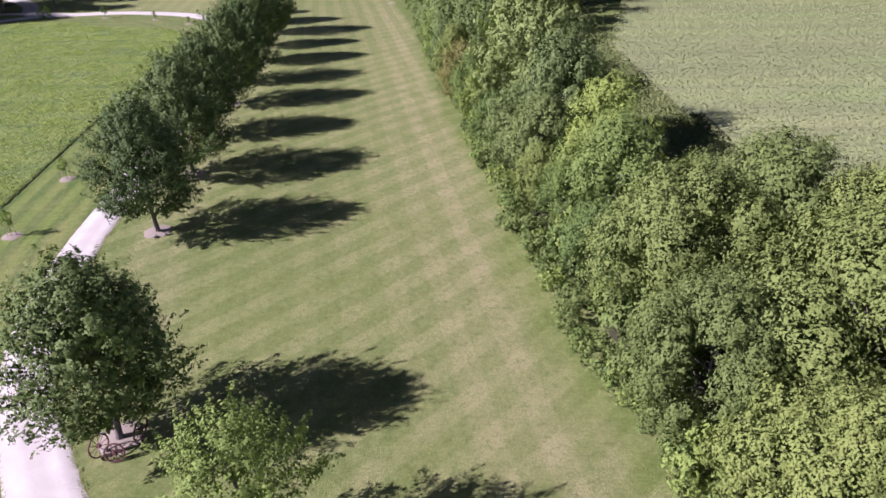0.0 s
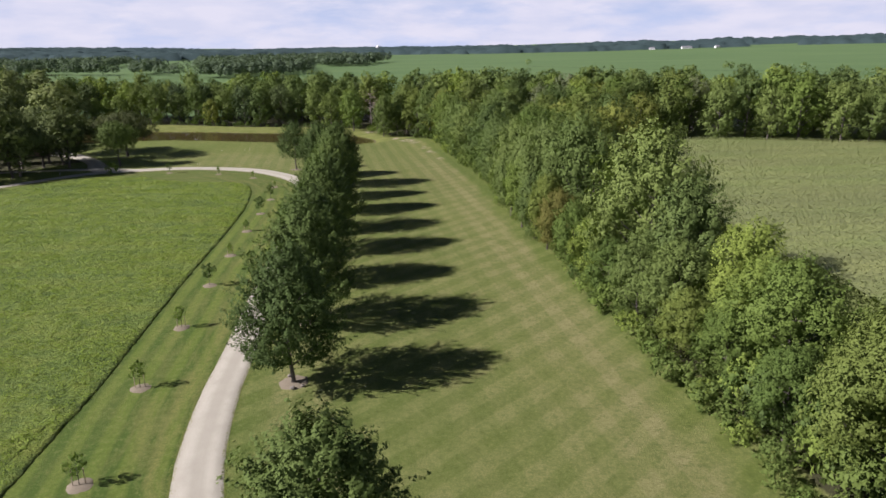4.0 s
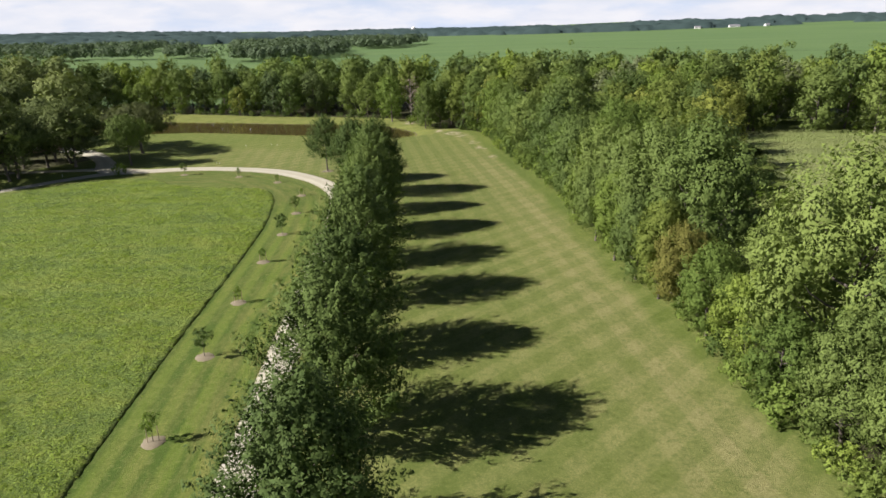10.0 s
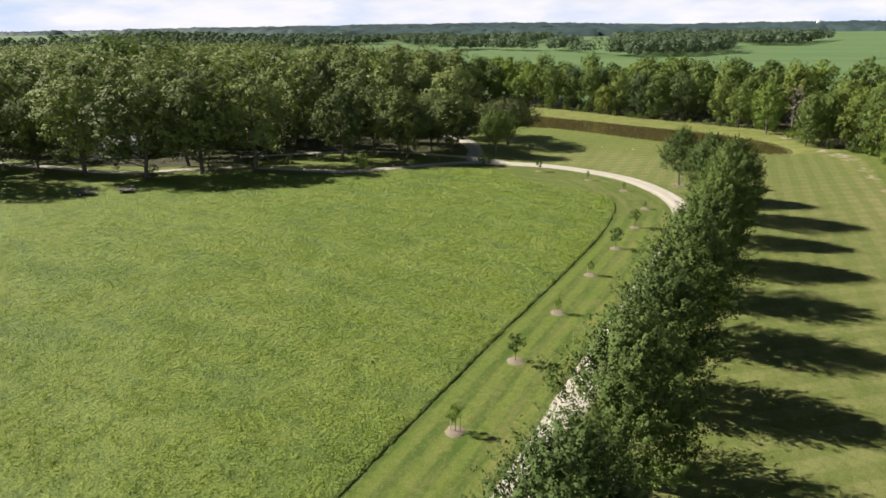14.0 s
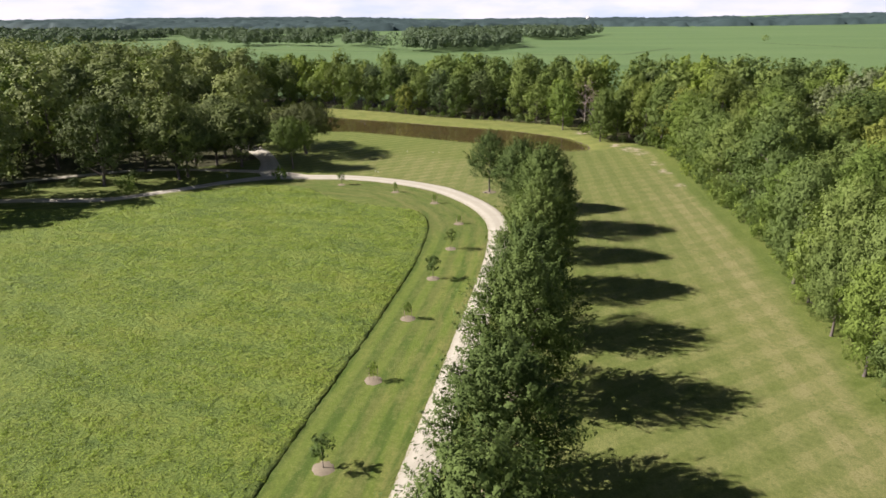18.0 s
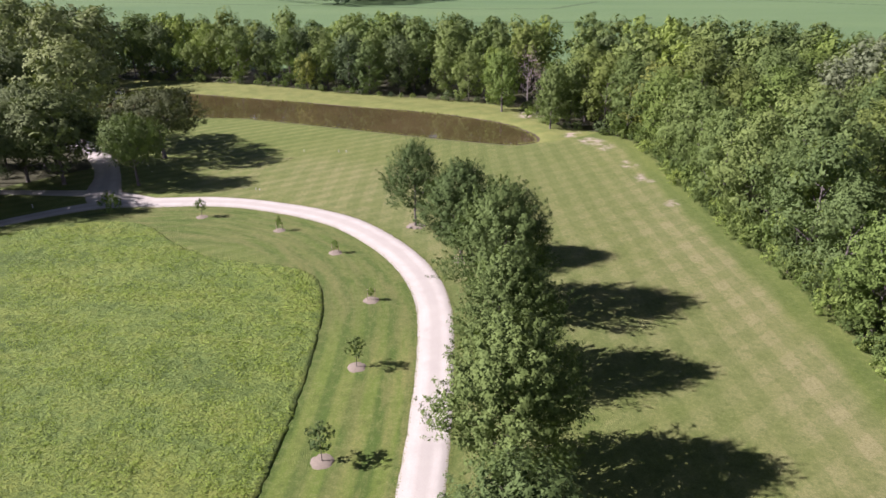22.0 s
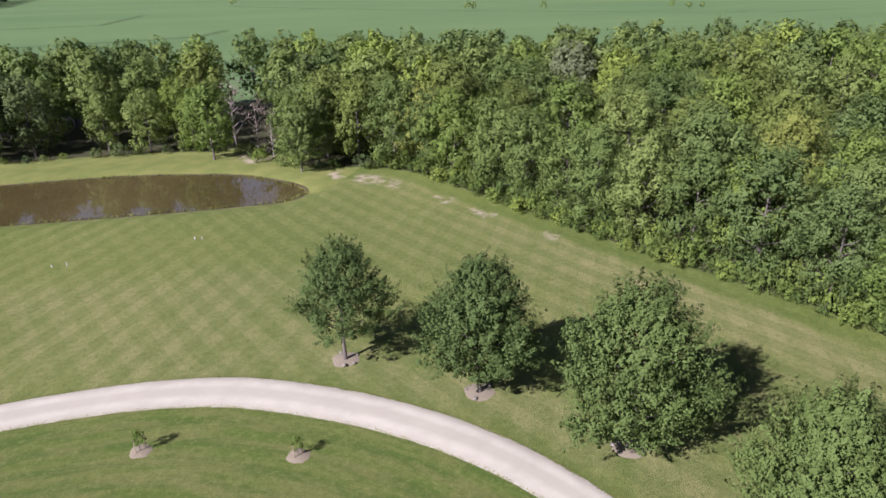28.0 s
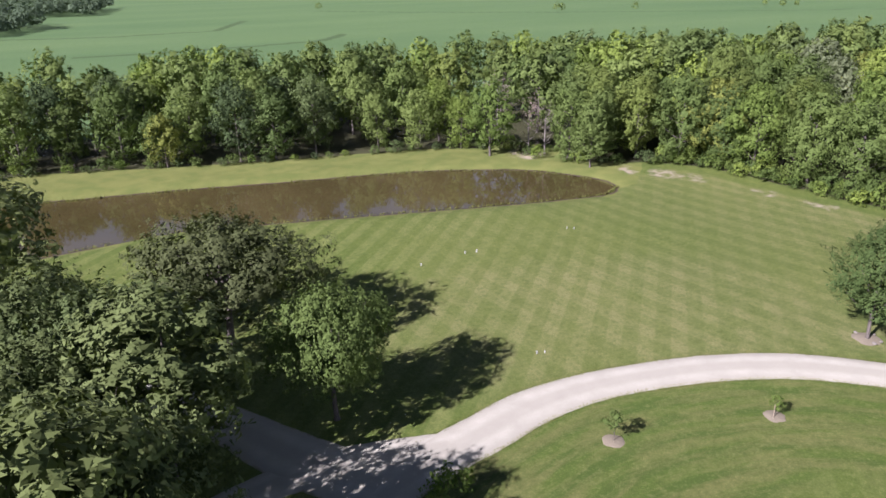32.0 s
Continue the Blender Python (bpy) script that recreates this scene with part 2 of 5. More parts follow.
def ground_material():
    """Mown lawn with its stripes, rough bank grass, crop, leaf litter and worn sand, laid out by the sheet's own masks."""
    m = Mat("ground", 0.9, 0.15)
    p = m.pos()
    big, mid, fine = m.noise(p, 0.035, 4.0), m.noise(p, 0.35, 5.0), m.noise(p, 7.0, 6.0, 0.7)

    def stripes(turn, width, bend):
        w = m.n("ShaderNodeTexWave", Scale=math.pi / (10.0 * width), Distortion=bend, Detail=3.0, Detail_Scale=0.4)
        m.link(m.pos(turn=turn), w.inputs["Vector"])
        return m.span(w.outputs["Fac"], 0.38, 0.62)

    wide, tuft = m.noise(p, 0.11, 4.0), m.noise(p, 1.7, 7.0, 0.8)
    lawn = m.mix(m.span(big, 0.35, 0.68), (0.098, 0.14, 0.026), (0.134, 0.165, 0.035))
    along, across = stripes(43.5, 2.9, 0.4), stripes(-10.0, 3.3, 0.4)
    place = m.n("ShaderNodeSeparateXYZ")
    m.link(p, place.inputs[0])
    far_end = m.math("MULTIPLY", m.span(place.outputs[1], 92.0, 128.0), m.span(place.outputs[0], -62.0, -44.0))
    uneven = m.span(m.math("ADD", wide, m.span(mid, 0.3, 0.7, -0.1, 0.1)), 0.36, 0.6, 0.35, 0.9)
    lawn = m.mix(m.math("MULTIPLY", m.math("MULTIPLY", along, uneven), m.span(far_end, 0.0, 1.0, 1.0, 0.2)), lawn, (0.182, 0.207, 0.06))
    lawn = m.mix(m.math("MULTIPLY", m.math("MULTIPLY", across, m.span(big, 0.38, 0.62, 1.0, 0.5)), m.span(far_end, 0.0, 1.0, 0.26, 0.7)), lawn, (0.082, 0.122, 0.023))
    blotch = m.math("ADD", m.math("MULTIPLY", mid, 0.5), m.math("MULTIPLY", wide, 0.5))
    dry = m.math("MULTIPLY", m.math("MULTIPLY", m.span(blotch, 0.22, 0.5), m.attr("dry")), m.math("MULTIPLY", m.span(along, 0.0, 1.0, 0.75, 1.0), m.span(across, 0.0, 1.0, 1.0, 0.62)))
    lawn = m.mix(m.math("MULTIPLY", dry, 0.8), lawn, (0.3, 0.268, 0.13))
    away = m.math("SINE", m.math("MULTIPLY", m.attr("from_lane"), 2 * math.pi / 2.1))
    lane_grass = m.mix(m.math("MULTIPLY", m.span(away, -0.45, 0.45, 0.0, 0.8), m.attr("straight")), m.mix(m.attr("straight"), (0.07, 0.11, 0.02), (0.064, 0.115, 0.016)), (0.138, 0.192, 0.03))
    arc = m.n("ShaderNodeCombineXYZ")
    part_xyz = m.n("ShaderNodeSeparateXYZ")
    m.link(m.pos((0.16, 0.16, 0)), part_xyz.inputs[0])
    m.link(part_xyz.outputs[0], arc.inputs[0])
    m.link(part_xyz.outputs[1], arc.inputs[1])
    m.link(m.math("MULTIPLY", m.attr("from_lane"), 0.85), arc.inputs[2])
    worn = m.math("MULTIPLY", m.span(m.noise(arc.outputs[0], 1.0, 6.0, 0.7), 0.42, 0.6, 0.0, 0.6), m.math("MAXIMUM", m.span(m.attr("from_lane"), 1.5, 9.5, 1.0, 0.3), m.span(m.attr("straight"), 0.3, 0.9, 1.0, 0.0)))
    lane_grass = m.mix(worn, lane_grass, m.mix(m.attr("straight"), (0.185, 0.172, 0.066), (0.25, 0.225, 0.08)))
    lawn = m.mix(m.attr("lane"), lawn, lane_grass)
    lawn = m.mix(m.span(tuft, 0.52, 0.68, 0.0, 0.55), lawn, (0.24, 0.238, 0.088))
    lawn = m.mix(m.span(tuft, 0.34, 0.5, 0.65, 0.0), lawn, (0.066, 0.098, 0.02))
    lawn = m.mix(m.span(fine, 0.38, 0.62, 0.0, 0.45), lawn, (0.07, 0.1, 0.022))
    lawn = m.mix(m.span(fine, 0.3, 0.45, 0.35, 0.0), lawn, (0.24, 0.27, 0.09))
    bank = m.mix(m.span(mid, 0.35, 0.65), (0.13, 0.16, 0.04), (0.19, 0.205, 0.058))
    bank = m.mix(m.span(fine, 0.4, 0.8, 0.0, 0.5), bank, (0.11, 0.13, 0.04))
    c = m.mix(m.span(m.math("ADD", m.attr("bank"), m.span(mid, 0.2, 0.8, -0.25, 0.25)), 0.4, 0.6), lawn, bank)
    soil = m.mix(mid, (0.035, 0.036, 0.018), (0.075, 0.078, 0.034))
    c = m.mix(m.span(m.math("ADD", m.attr("litter"), m.span(mid, 0.2, 0.8, -0.25, 0.25)), 0.4, 0.6), c, soil)
    crop = m.mix(m.span(m.noise(m.pos((0.3, 1, 1)), 0.012, 5.0), 0.3, 0.7), (0.082, 0.146, 0.054), (0.116, 0.182, 0.067))
    crop = m.mix(m.span(m.noise(m.pos((0.1, 1, 1)), 0.6, 3.0), 0.3, 0.7, 0.0, 0.35), crop, (0.085, 0.145, 0.048))
    c = m.mix(m.attr("crop"), c, crop)
    c = m.mix(m.span(m.attr("ditch"), 0.3, 0.7), c, (0.06, 0.10, 0.035))
    sand = m.mix(fine, (0.28, 0.235, 0.16), (0.42, 0.365, 0.28))
    c = m.mix(m.span(m.math("MULTIPLY", m.attr("sand"), m.span(m.noise(p, 0.5, 6.0, 0.65), 0.36, 0.62)), 0.2, 0.8), c, sand)
    m.colour(c)
    m.bump(m.math("ADD", m.math("MULTIPLY", fine, 0.5), m.noise(p, 25.0, 3.0)), 0.06)
    return m.m


def meadow_material():
    m = Mat("meadow_grass", 0.85, 0.2)
    p = m.pos()
    big, wide, mid, fine = m.noise(p, 0.04, 4.0), m.noise(m.pos((0.35, 1, 1), 24.0), 0.22, 5.0), m.noise(p, 0.7, 6.0, 0.7), m.noise(p, 4.4, 6.0, 0.75)
    c = m.mix(m.span(big, 0.35, 0.68), (0.14, 0.206, 0.037), (0.185, 0.25, 0.048))
    c = m.mix(m.span(wide, 0.48, 0.66, 0.0, 0.5), c, (0.21, 0.24, 0.036))
    c = m.mix(m.span(wide, 0.34, 0.48, 0.75, 0.0), c, (0.094, 0.145, 0.03))
    c = m.mix(m.span(mid, 0.52, 0.70, 0.0, 0.5), c, (0.23, 0.26, 0.045))
    c = m.mix(m.span(mid, 0.32, 0.5, 0.8, 0.0), c, (0.064, 0.108, 0.02))
    c = m.mix(m.span(fine, 0.36, 0.54, 0.65, 0.0), c, (0.055, 0.092, 0.016))
    c = m.mix(m.span(fine, 0.54, 0.68, 0.0, 0.4), c, (0.25, 0.285, 0.048))
    m.colour(c).bump(m.math("ADD", m.math("ADD", m.math("MULTIPLY", mid, 1.8), m.math("MULTIPLY", m.noise(p, 1.7, 3.0, 0.6), 1.0)), fine), 0.3)
    return m.m


def gravel_material():
    m = Mat("pale_gravel", 0.95, 0.15)
    p = m.pos()
    mid, fine = m.noise(p, 0.6, 5.0), m.noise(p, 14.0, 6.0, 0.75)
    a = m.attr("across")
    c = m.mix(mid, (0.343, 0.33, 0.262), (0.428, 0.413, 0.33))
    track = m.span(m.math("ABSOLUTE", m.math("SUBTRACT", m.math("ABSOLUTE", a), 0.48)), 0.08, 0.3, 1.0, 0.0)
    c = m.mix(m.math("MULTIPLY", track, m.span(mid, 0.3, 0.7, 0.2, 0.8)), c, (0.506, 0.49, 0.398))
    c = m.mix(m.span(fine, 0.4, 0.75, 0.0, 0.5), c, (0.30, 0.26, 0.225))
    edge = m.span(m.math("ADD", m.math("ABSOLUTE", a), m.span(m.noise(p, 1.5, 5.0), 0.2, 0.8, -0.12, 0.12)), 0.9, 1.0)
    c = m.mix(m.math("MULTIPLY", edge, 0.7), c, (0.2, 0.19, 0.09))
    m.colour(c).bump(fine, 0.03)
    return m.m


def water_material():
    m = Mat("brown_pond_water", 0.04, 0.5)
    p = m.pos()
    m.colour(m.mix(m.span(m.noise(p, 0.06, 3.0), 0.35, 0.65), (0.056, 0.045, 0.017), (0.078, 0.062, 0.025)))
    m.bump(m.noise(p, 1.6, 3.0), 0.0015)
    return m.m


def corn_material():
    m = Mat("corn_leaves", 0.7, 0.25)
    g = m.n("ShaderNodeNewGeometry")
    c = m.mix(g.outputs["Random Per Island"], (0.15, 0.202, 0.058), (0.232, 0.282, 0.095))
    c = m.mix(m.span(m.noise(m.pos((0.3, 1, 1)), 0.08, 4.0), 0.36, 0.6, 0.0, 0.55), c, (0.258, 0.267, 0.108))
    c = m.mix(m.span(m.noise(m.pos(), 4.0, 4.0, 0.7), 0.35, 0.6, 0.35, 0.0), c, (0.12, 0.155, 0.06))
    c = m.mix(m.span(m.noise(m.pos((0.02, 1, 1)), 0.42, 4.0, 0.6), 0.42, 0.56, 0.0, 0.7), c, (0.15, 0.17, 0.07))
    m.colour(c)
    return m.m


GROUND, MEADOW, GRAVEL, WATER, CORN = ground_material(), meadow_material(), gravel_material(), water_material(), corn_material()
MULCH = plain("pale_mulch", (0.225, 0.192, 0.132), 0.95, 0, 0.7, 6.0)
MUD = plain("wet_mud", (0.07, 0.05, 0.03), 0.6, 0, 0.6, 1.2)
RUST = plain("rusty_iron", (0.11, 0.042, 0.032), 0.75, 0.2, 0.6, 8.0)
WHITE = plain("white_plastic", (0.78, 0.78, 0.76), 0.5)
STEEL = plain("grey_steel", (0.14, 0.145, 0.15), 0.4, 0.8)
TYRE = plain("black_rubber", (0.02, 0.02, 0.02), 0.8)
SIDING = plain("grey_siding", (0.5, 0.5, 0.5), 0.7)
SHINGLE = plain("pinkish_brown_shingles", (0.30, 0.23, 0.22), 0.9, 0, 0.5, 1.5)
SLATE = plain("grey_shingles", (0.2, 0.2, 0.22), 0.85, 0, 0.4, 1.5)
BRICK = plain("tan_brick", (0.36, 0.25, 0.2), 0.85, 0, 0.5, 4.0)
STAKE = plain("weathered_stake", (0.35, 0.28, 0.2), 0.9)
DECK = plain("grey_boards", (0.1, 0.09, 0.08), 0.85, 0, 0.5, 4.0)
PANE = plain("dark_window_glass", (0.03, 0.035, 0.04), 0.08)


# ---- the lie of the land ----
def smooth(t):
    t = np.clip(t, 0, 1)
    return t * t * (3 - 2 * t)


POND = [(-33.2, 203.6), (-37.5, 201.0), (-49, 203.2), (-60, 206), (-71, 209), (-86, 213), (-100, 216.4), (-112, 215.2), (-124, 214), (-140, 217), (-153, 224), (-160, 236), (-151, 246),
        (-124, 242.6), (-112, 239.8), (-98, 237.2), (-81, 233), (-65, 229.6), (-56, 227.0), (-48, 223.3), (-41, 219), (-36.2, 213.2), (-33.4, 208)]
MEADOW_EDGE = [(-38.6, 20), (-39.6, 35.6), (-40.2, 48.5), (-41.0, 57), (-42.1, 68), (-43.2, 78.6), (-44.4, 92), (-45.6, 103), (-47, 114.5), (-49.4, 126.5), (-50.8, 131), (-52.8, 135.4),
               (-55.6, 138.0), (-60, 138.8), (-67, 139.5), (-73.5, 143.0), (-79.5, 147.5), (-84, 149.0), (-91, 147.0), (-97, 141), (-104, 131), (-112, 123.5), (-125, 119.5), (-135, 112),
               (-145, 99), (-152, 92), (-172, 84), (-215, 70), (-230, 20)]
HEDGE_EDGE = [(17, -14), (15.5, 4), (12.5, 20), (9, 32), (6.4, 47), (4.4, 62), (2.2, 78), (-1.4, 110), (-4.6, 139), (-8.6, 160), (-11.7, 178), (-15.5, 203), (-22, 211)]


ROAD = [(14, -14, 3.6), (4, -5, 3.6), (-6, 5, 3.6), (-14, 14.5, 3.6), (-20.6, 22.8, 3.5), (-25.2, 29.8, 3.4), (-28.2, 37.5, 3.3), (-29.9, 46.7, 3.2), (-30.6, 54, 3.1), (-31.6, 64, 3.0),
        (-32.3, 70, 3.0), (-33.9, 86, 3.0), (-34.9, 96, 3.1), (-36.5, 112, 3.2), (-38.2, 124, 3.3), (-40.2, 133, 3.6), (-43.4, 140, 3.9), (-48.3, 146.6, 4.1), (-55.1, 152.9, 4.3), (-61.7, 156.3, 4.2),
        (-68.7, 158.3, 4.1), (-73.5, 159, 4.2), (-78.2, 158.9, 4.5), (-83, 157.8, 4.6), (-88, 156.6, 4.4), (-93, 154.2, 3.8), (-98.6, 147.8, 3.0), (-104.8, 138, 2.9), (-111.5, 130.2, 2.9),
        (-125, 126, 2.8), (-137, 120, 2.8), (-152, 104, 3.0), (-172, 99, 3.0), (-200, 92, 3.0)]


MAPLES = [(-17.9, 25.9, 0.95), (-24.6, 49.4, 0.98), (-25.6, 61.7, 1.02), (-27.2, 73.3, 0.94), (-28.2, 85.6, 1.04), (-29.4, 97.2, 0.98), (-30.6, 109.3, 1.0), (-31.9, 121.0, 0.95), (-33.4, 132.9, 1.07),
          (-38.9, 143.6, 0.96), (-46.3, 153.4, 0.92)]


def inside(poly, x, y):
    """True where the places lie in the polygon (arrays)."""
    r = np.zeros(np.shape(x), bool)
    for (x1, y1), (x2, y2) in zip(poly, poly[1:] + poly[:1]):
        if y1 != y2:
            r ^= ((y1 > y) != (y2 > y)) & (x < (x2 - x1) * (y - y1) / (y2 - y1) + x1)
    return r


def line_distance(line, x, y, closed=False):
    d = np.full(np.shape(x), 1e9)
    for (x1, y1), (x2, y2) in zip(line, line[1:] + (line[:1] if closed else [])):
        ex, ey = x2 - x1, y2 - y1
        t = np.clip(((x - x1) * ex + (y - y1) * ey) / (ex * ex + ey * ey), 0, 1)
        d = np.minimum(d, np.hypot(x - x1 - t * ex, y - y1 - t * ey))
    return d


WATER_Z = -2.6


def height(x, y):
    """Height of the ground (arrays or numbers)."""
    x, y = np.asarray(x, float), np.asarray(y, float)
    z = -2.0 * np.clip((y - 75) / 110, 0, 1)
    z = z + 0.12 * np.sin(x * 0.07 + 1) * np.cos(y * 0.06) * smooth((y + 200) / 60)
    z = z + smooth((np.hypot(x, y) - 1500) / 1100) * (2 + 17 * smooth((x - 100) / 1000) + 20 * smooth((-x - 900) / 900))
    d = line_distance(POND, x, y, True) * np.where(inside(POND, x, y), -1, 1)
    shore = WATER_Z + np.where(d > 0, d * 0.16, d * 0.35)
    near = smooth(d / 5.0)
    z = np.where(d < 0, np.maximum(shore, -4.2), np.minimum(z, shore * (1 - near) + z * near))
    return z


def gz(x, y):
    return float(height(x, y))


def mesh_object(name, verts, faces, material, parent=None, smooth_faces=False):
    me = bpy.data.meshes.new(name)
    me.from_pydata([tuple(v) for v in verts], [], [tuple(f) for f in faces])
    me.materials.append(material)
    if smooth_faces:
        me.polygons.foreach_set("use_smooth", [True] * len(me.polygons))
    ob = new(name, me)
    ob.parent = parent
    return ob


def grid_faces(nx, ny):
    i = np.arange((nx - 1) * (ny - 1))
    a = (i // (nx - 1)) * nx + i % (nx - 1)
    return np.stack([a, a + 1, a + nx + 1, a + nx], 1)


def quad_mesh(name, verts, faces, material, smooth_faces=False):
    """A mesh from arrays of vertices and faces of one kind, quickly."""
    me = bpy.data.meshes.new(name)
    v, f = np.asarray(verts, np.float32), np.asarray(faces, np.int32)
    me.vertices.add(len(v))
    me.vertices.foreach_set("co", v.ravel())
    me.loops.add(f.size)
    me.loops.foreach_set("vertex_index", f.ravel())
    me.polygons.add(len(f))
    me.polygons.foreach_set("loop_start", np.arange(0, f.size, f.shape[1], dtype=np.int32))
    me.polygons.foreach_set("use_smooth", np.full(len(f), smooth_faces))
    me.update(calc_edges=True)
    me.materials.append(material)
    return me


def set_attribute(me, name, values):
    a = me.attributes.new(name, "FLOAT", "POINT")
    a.data.foreach_set("value", np.asarray(values, np.float32))


def axis(lo, hi, step, far_lo, far_hi):
    mid = list(np.arange(lo, hi + step, step))
    s, v = step, mid[-1]
    up, down = [], []
    while v < far_hi:
        s *= 1.35
        v += s
        up.append(v)
    s, v = step, lo
    while v > far_lo:
        s *= 1.35
        v -= s
        down.append(v)
    return np.array(down[::-1] + mid + up)


WOODS_LEFT = [(-106, 172), (-112, 160), (-128, 146), (-138, 128), (-150, 112), (-170, 104), (-230, 92), (-420, 60), (-420, 420), (-260, 330), (-165, 262), (-150, 246), (-160, 225), (-128, 206)]
TREELINE = [(-165, 262), (-120, 258), (-84, 248), (-50, 240), (-38, 233), (-34, 222), (-26, 214), (-12, 208), (0, 230), (0, 275), (-90, 292), (-180, 310)]
HEDGE_AREA = HEDGE_EDGE + [(-12, 208), (20, 225), (62, 192), (40, 188), (33, 160), (19.5, 128), (15, 110), (14.5, 85), (15, 62), (18, 48), (26, 42), (29, 20), (30, -14)]
CORN_AREA = [(34, -30), (34, 20), (33, 45), (29.5, 60), (26.5, 85), (26.5, 110), (33.5, 135), (41, 160), (42, 184), (62, 188), (104, 174), (190, 150), (190, -30)]


HEDGE_INNER = [(x + 2.2, y) for x, y in HEDGE_EDGE] + HEDGE_AREA[len(HEDGE_EDGE):]


def ground():
    xs, ys = np.unique(np.concatenate([axis(-200, 60, 1.6, -4600, 4600), np.arange(-420, -200, 6.0), np.arange(64, 420, 6.0)])), np.unique(np.concatenate([axis(0, 300, 1.6, -3000, 4800), np.arange(470, 850, 3.5)]))
    X, Y = np.meshgrid(xs, ys)
    x, y = X.ravel(), Y.ravel()
    me = quad_mesh("ground", np.stack([x, y, height(x, y)], 1), grid_faces(len(xs), len(ys)), GROUND, True)

    def soft(poly, w=2.0):
        d = line_distance(poly, x, y, True) * np.where(inside(poly, x, y), 1, -1)
        return smooth((d + w) / (2 * w))

    dp = line_distance(POND, x, y, True)
    far_side = inside([(-175, 255), (-150, 236), (-81, 224), (-41, 210), (-30, 202), (-22, 211), (-38, 240), (-84, 256), (-165, 272)], x, y)
    set_attribute(me, "bank", np.maximum(np.where(far_side, 1.0, 0.0), np.where(dp < 1.3, 0.8, 0.0)))
    litter = np.maximum.reduce([soft(WOODS_LEFT), soft(TREELINE), soft(HEDGE_INNER, 1.0)])
    litter = litter * (1 - smooth((9 - np.hypot(x + 35, y - 229)) / 3))
    set_attribute(me, "litter", litter)
    set_attribute(me, "crop", np.where((y > 285) | (np.abs(x + 60) > 420) | (y < -60), 1.0, 0.0))
    ditch = np.minimum(line_distance([(-420, 690), (-320, 660), (-167, 627), (-103, 605), (-40, 615), (-4, 714)], x, y), line_distance([(-120, 478), (-40, 482), (0, 493), (15, 513), (21, 524)], x, y))
    ditch = np.minimum(ditch, line_distance([(90, 838), (152, 739), (220, 664), (249, 631), (412, 496), (600, 420)], x, y))
    set_attribute(me, "ditch", np.where(ditch < 3.2, 1.0, 0.0))
    road = [q[:2] for q in ROAD]
    from_lane = line_distance(road, x, y)
    lane = inside([(-60, 0), (-5, 0)] + road[3:26] + [(-92, 146), (-60, 142), (-60, 60)], x, y)
    set_attribute(me, "from_lane", from_lane)
    set_attribute(me, "lane", np.where(lane, 1.0, 0.0))
    set_attribute(me, "straight", 1 - 0.72 * smooth((y - 118) / 15))
    hedge = line_distance(HEDGE_EDGE, x, y)
    streak = line_distance([(2.6, 50), (1.6, 64.3), (-1.9, 75.6), (-5.7, 101), (-8.5, 125)], x, y)
    dry = (0.36 * smooth((34 - hedge) / 20) + 0.55 * smooth((14 - hedge) / 10)) * smooth((hedge - 2.0) / 1.0) * np.where(y < 205, 1, 0) * (1 - 0.35 * smooth((y - 150) / 30)) + 0.45 * smooth((2.6 - streak) / 2.2)
    dry = dry + 0.22 * smooth((34 - line_distance([(-50, 188), (-34, 150)], x, y)) / 18) + 0.4 * smooth((17 - line_distance([(-74, 172), (-54, 166)], x, y)) / 9) + 0.5 * smooth((4 - line_distance([q[:2] for q in MAPLES], x, y)) / 3)
    set_attribute(me, "dry", np.clip(dry, 0, 1))
    sand = np.maximum.reduce([smooth((r - np.hypot(x - a, (y - b) * 0.7)) / (0.7 * r)) for a, b, r in ((-22.9, 204, 3.6), (-26.6, 209.4, 2.8), (-20.4, 199.9, 2.6), (-17.3, 188.6, 2.4), (-15.7, 181.6, 1.7), (-15.2, 179.5, 1.6), (-13, 168.4, 1.8), (-12.2, 163.4, 0.9), (-36, 227, 5.0))])
    set_attribute(me, "sand", sand)
    return tagged(new("ground", me), "mown green lawn with diagonal mowing stripes and fields beyond", "ground", kind="structure")


ground()


# ---- water, meadow and gravel lanes ----
def pond():
    xs, ys = np.arange(-166, -28, 3.0), np.arange(196, 252, 3.0)
    X, Y = np.meshgrid(xs, ys)
    me = quad_mesh("water", np.stack([X.ravel(), Y.ravel(), np.full(X.size, WATER_Z)], 1), grid_faces(len(xs), len(ys)), WATER, True)
    return tagged(new("water", me), "long still brown pond reflecting trees and sky", "pond", kind="structure")


def spline(points, step=1.5):
    """A smooth line through the points (Catmull-Rom), as an array."""
    p = [np.array(q, float) for q in points]
    p = [2 * p[0] - p[1]] + p + [2 * p[-1] - p[-2]]
    out = []
    for a, b, c, d in zip(p, p[1:], p[2:], p[3:]):
        n = max(2, int(np.linalg.norm((c - b)[:2]) / step))
        for t in np.arange(n) / n:
            out.append(0.5 * (2 * b + (c - a) * t + (2 * a - 5 * b + 4 * c - d) * t * t + (3 * b - a - 3 * c + d) * t ** 3))
    return np.array(out + [p[-2]])


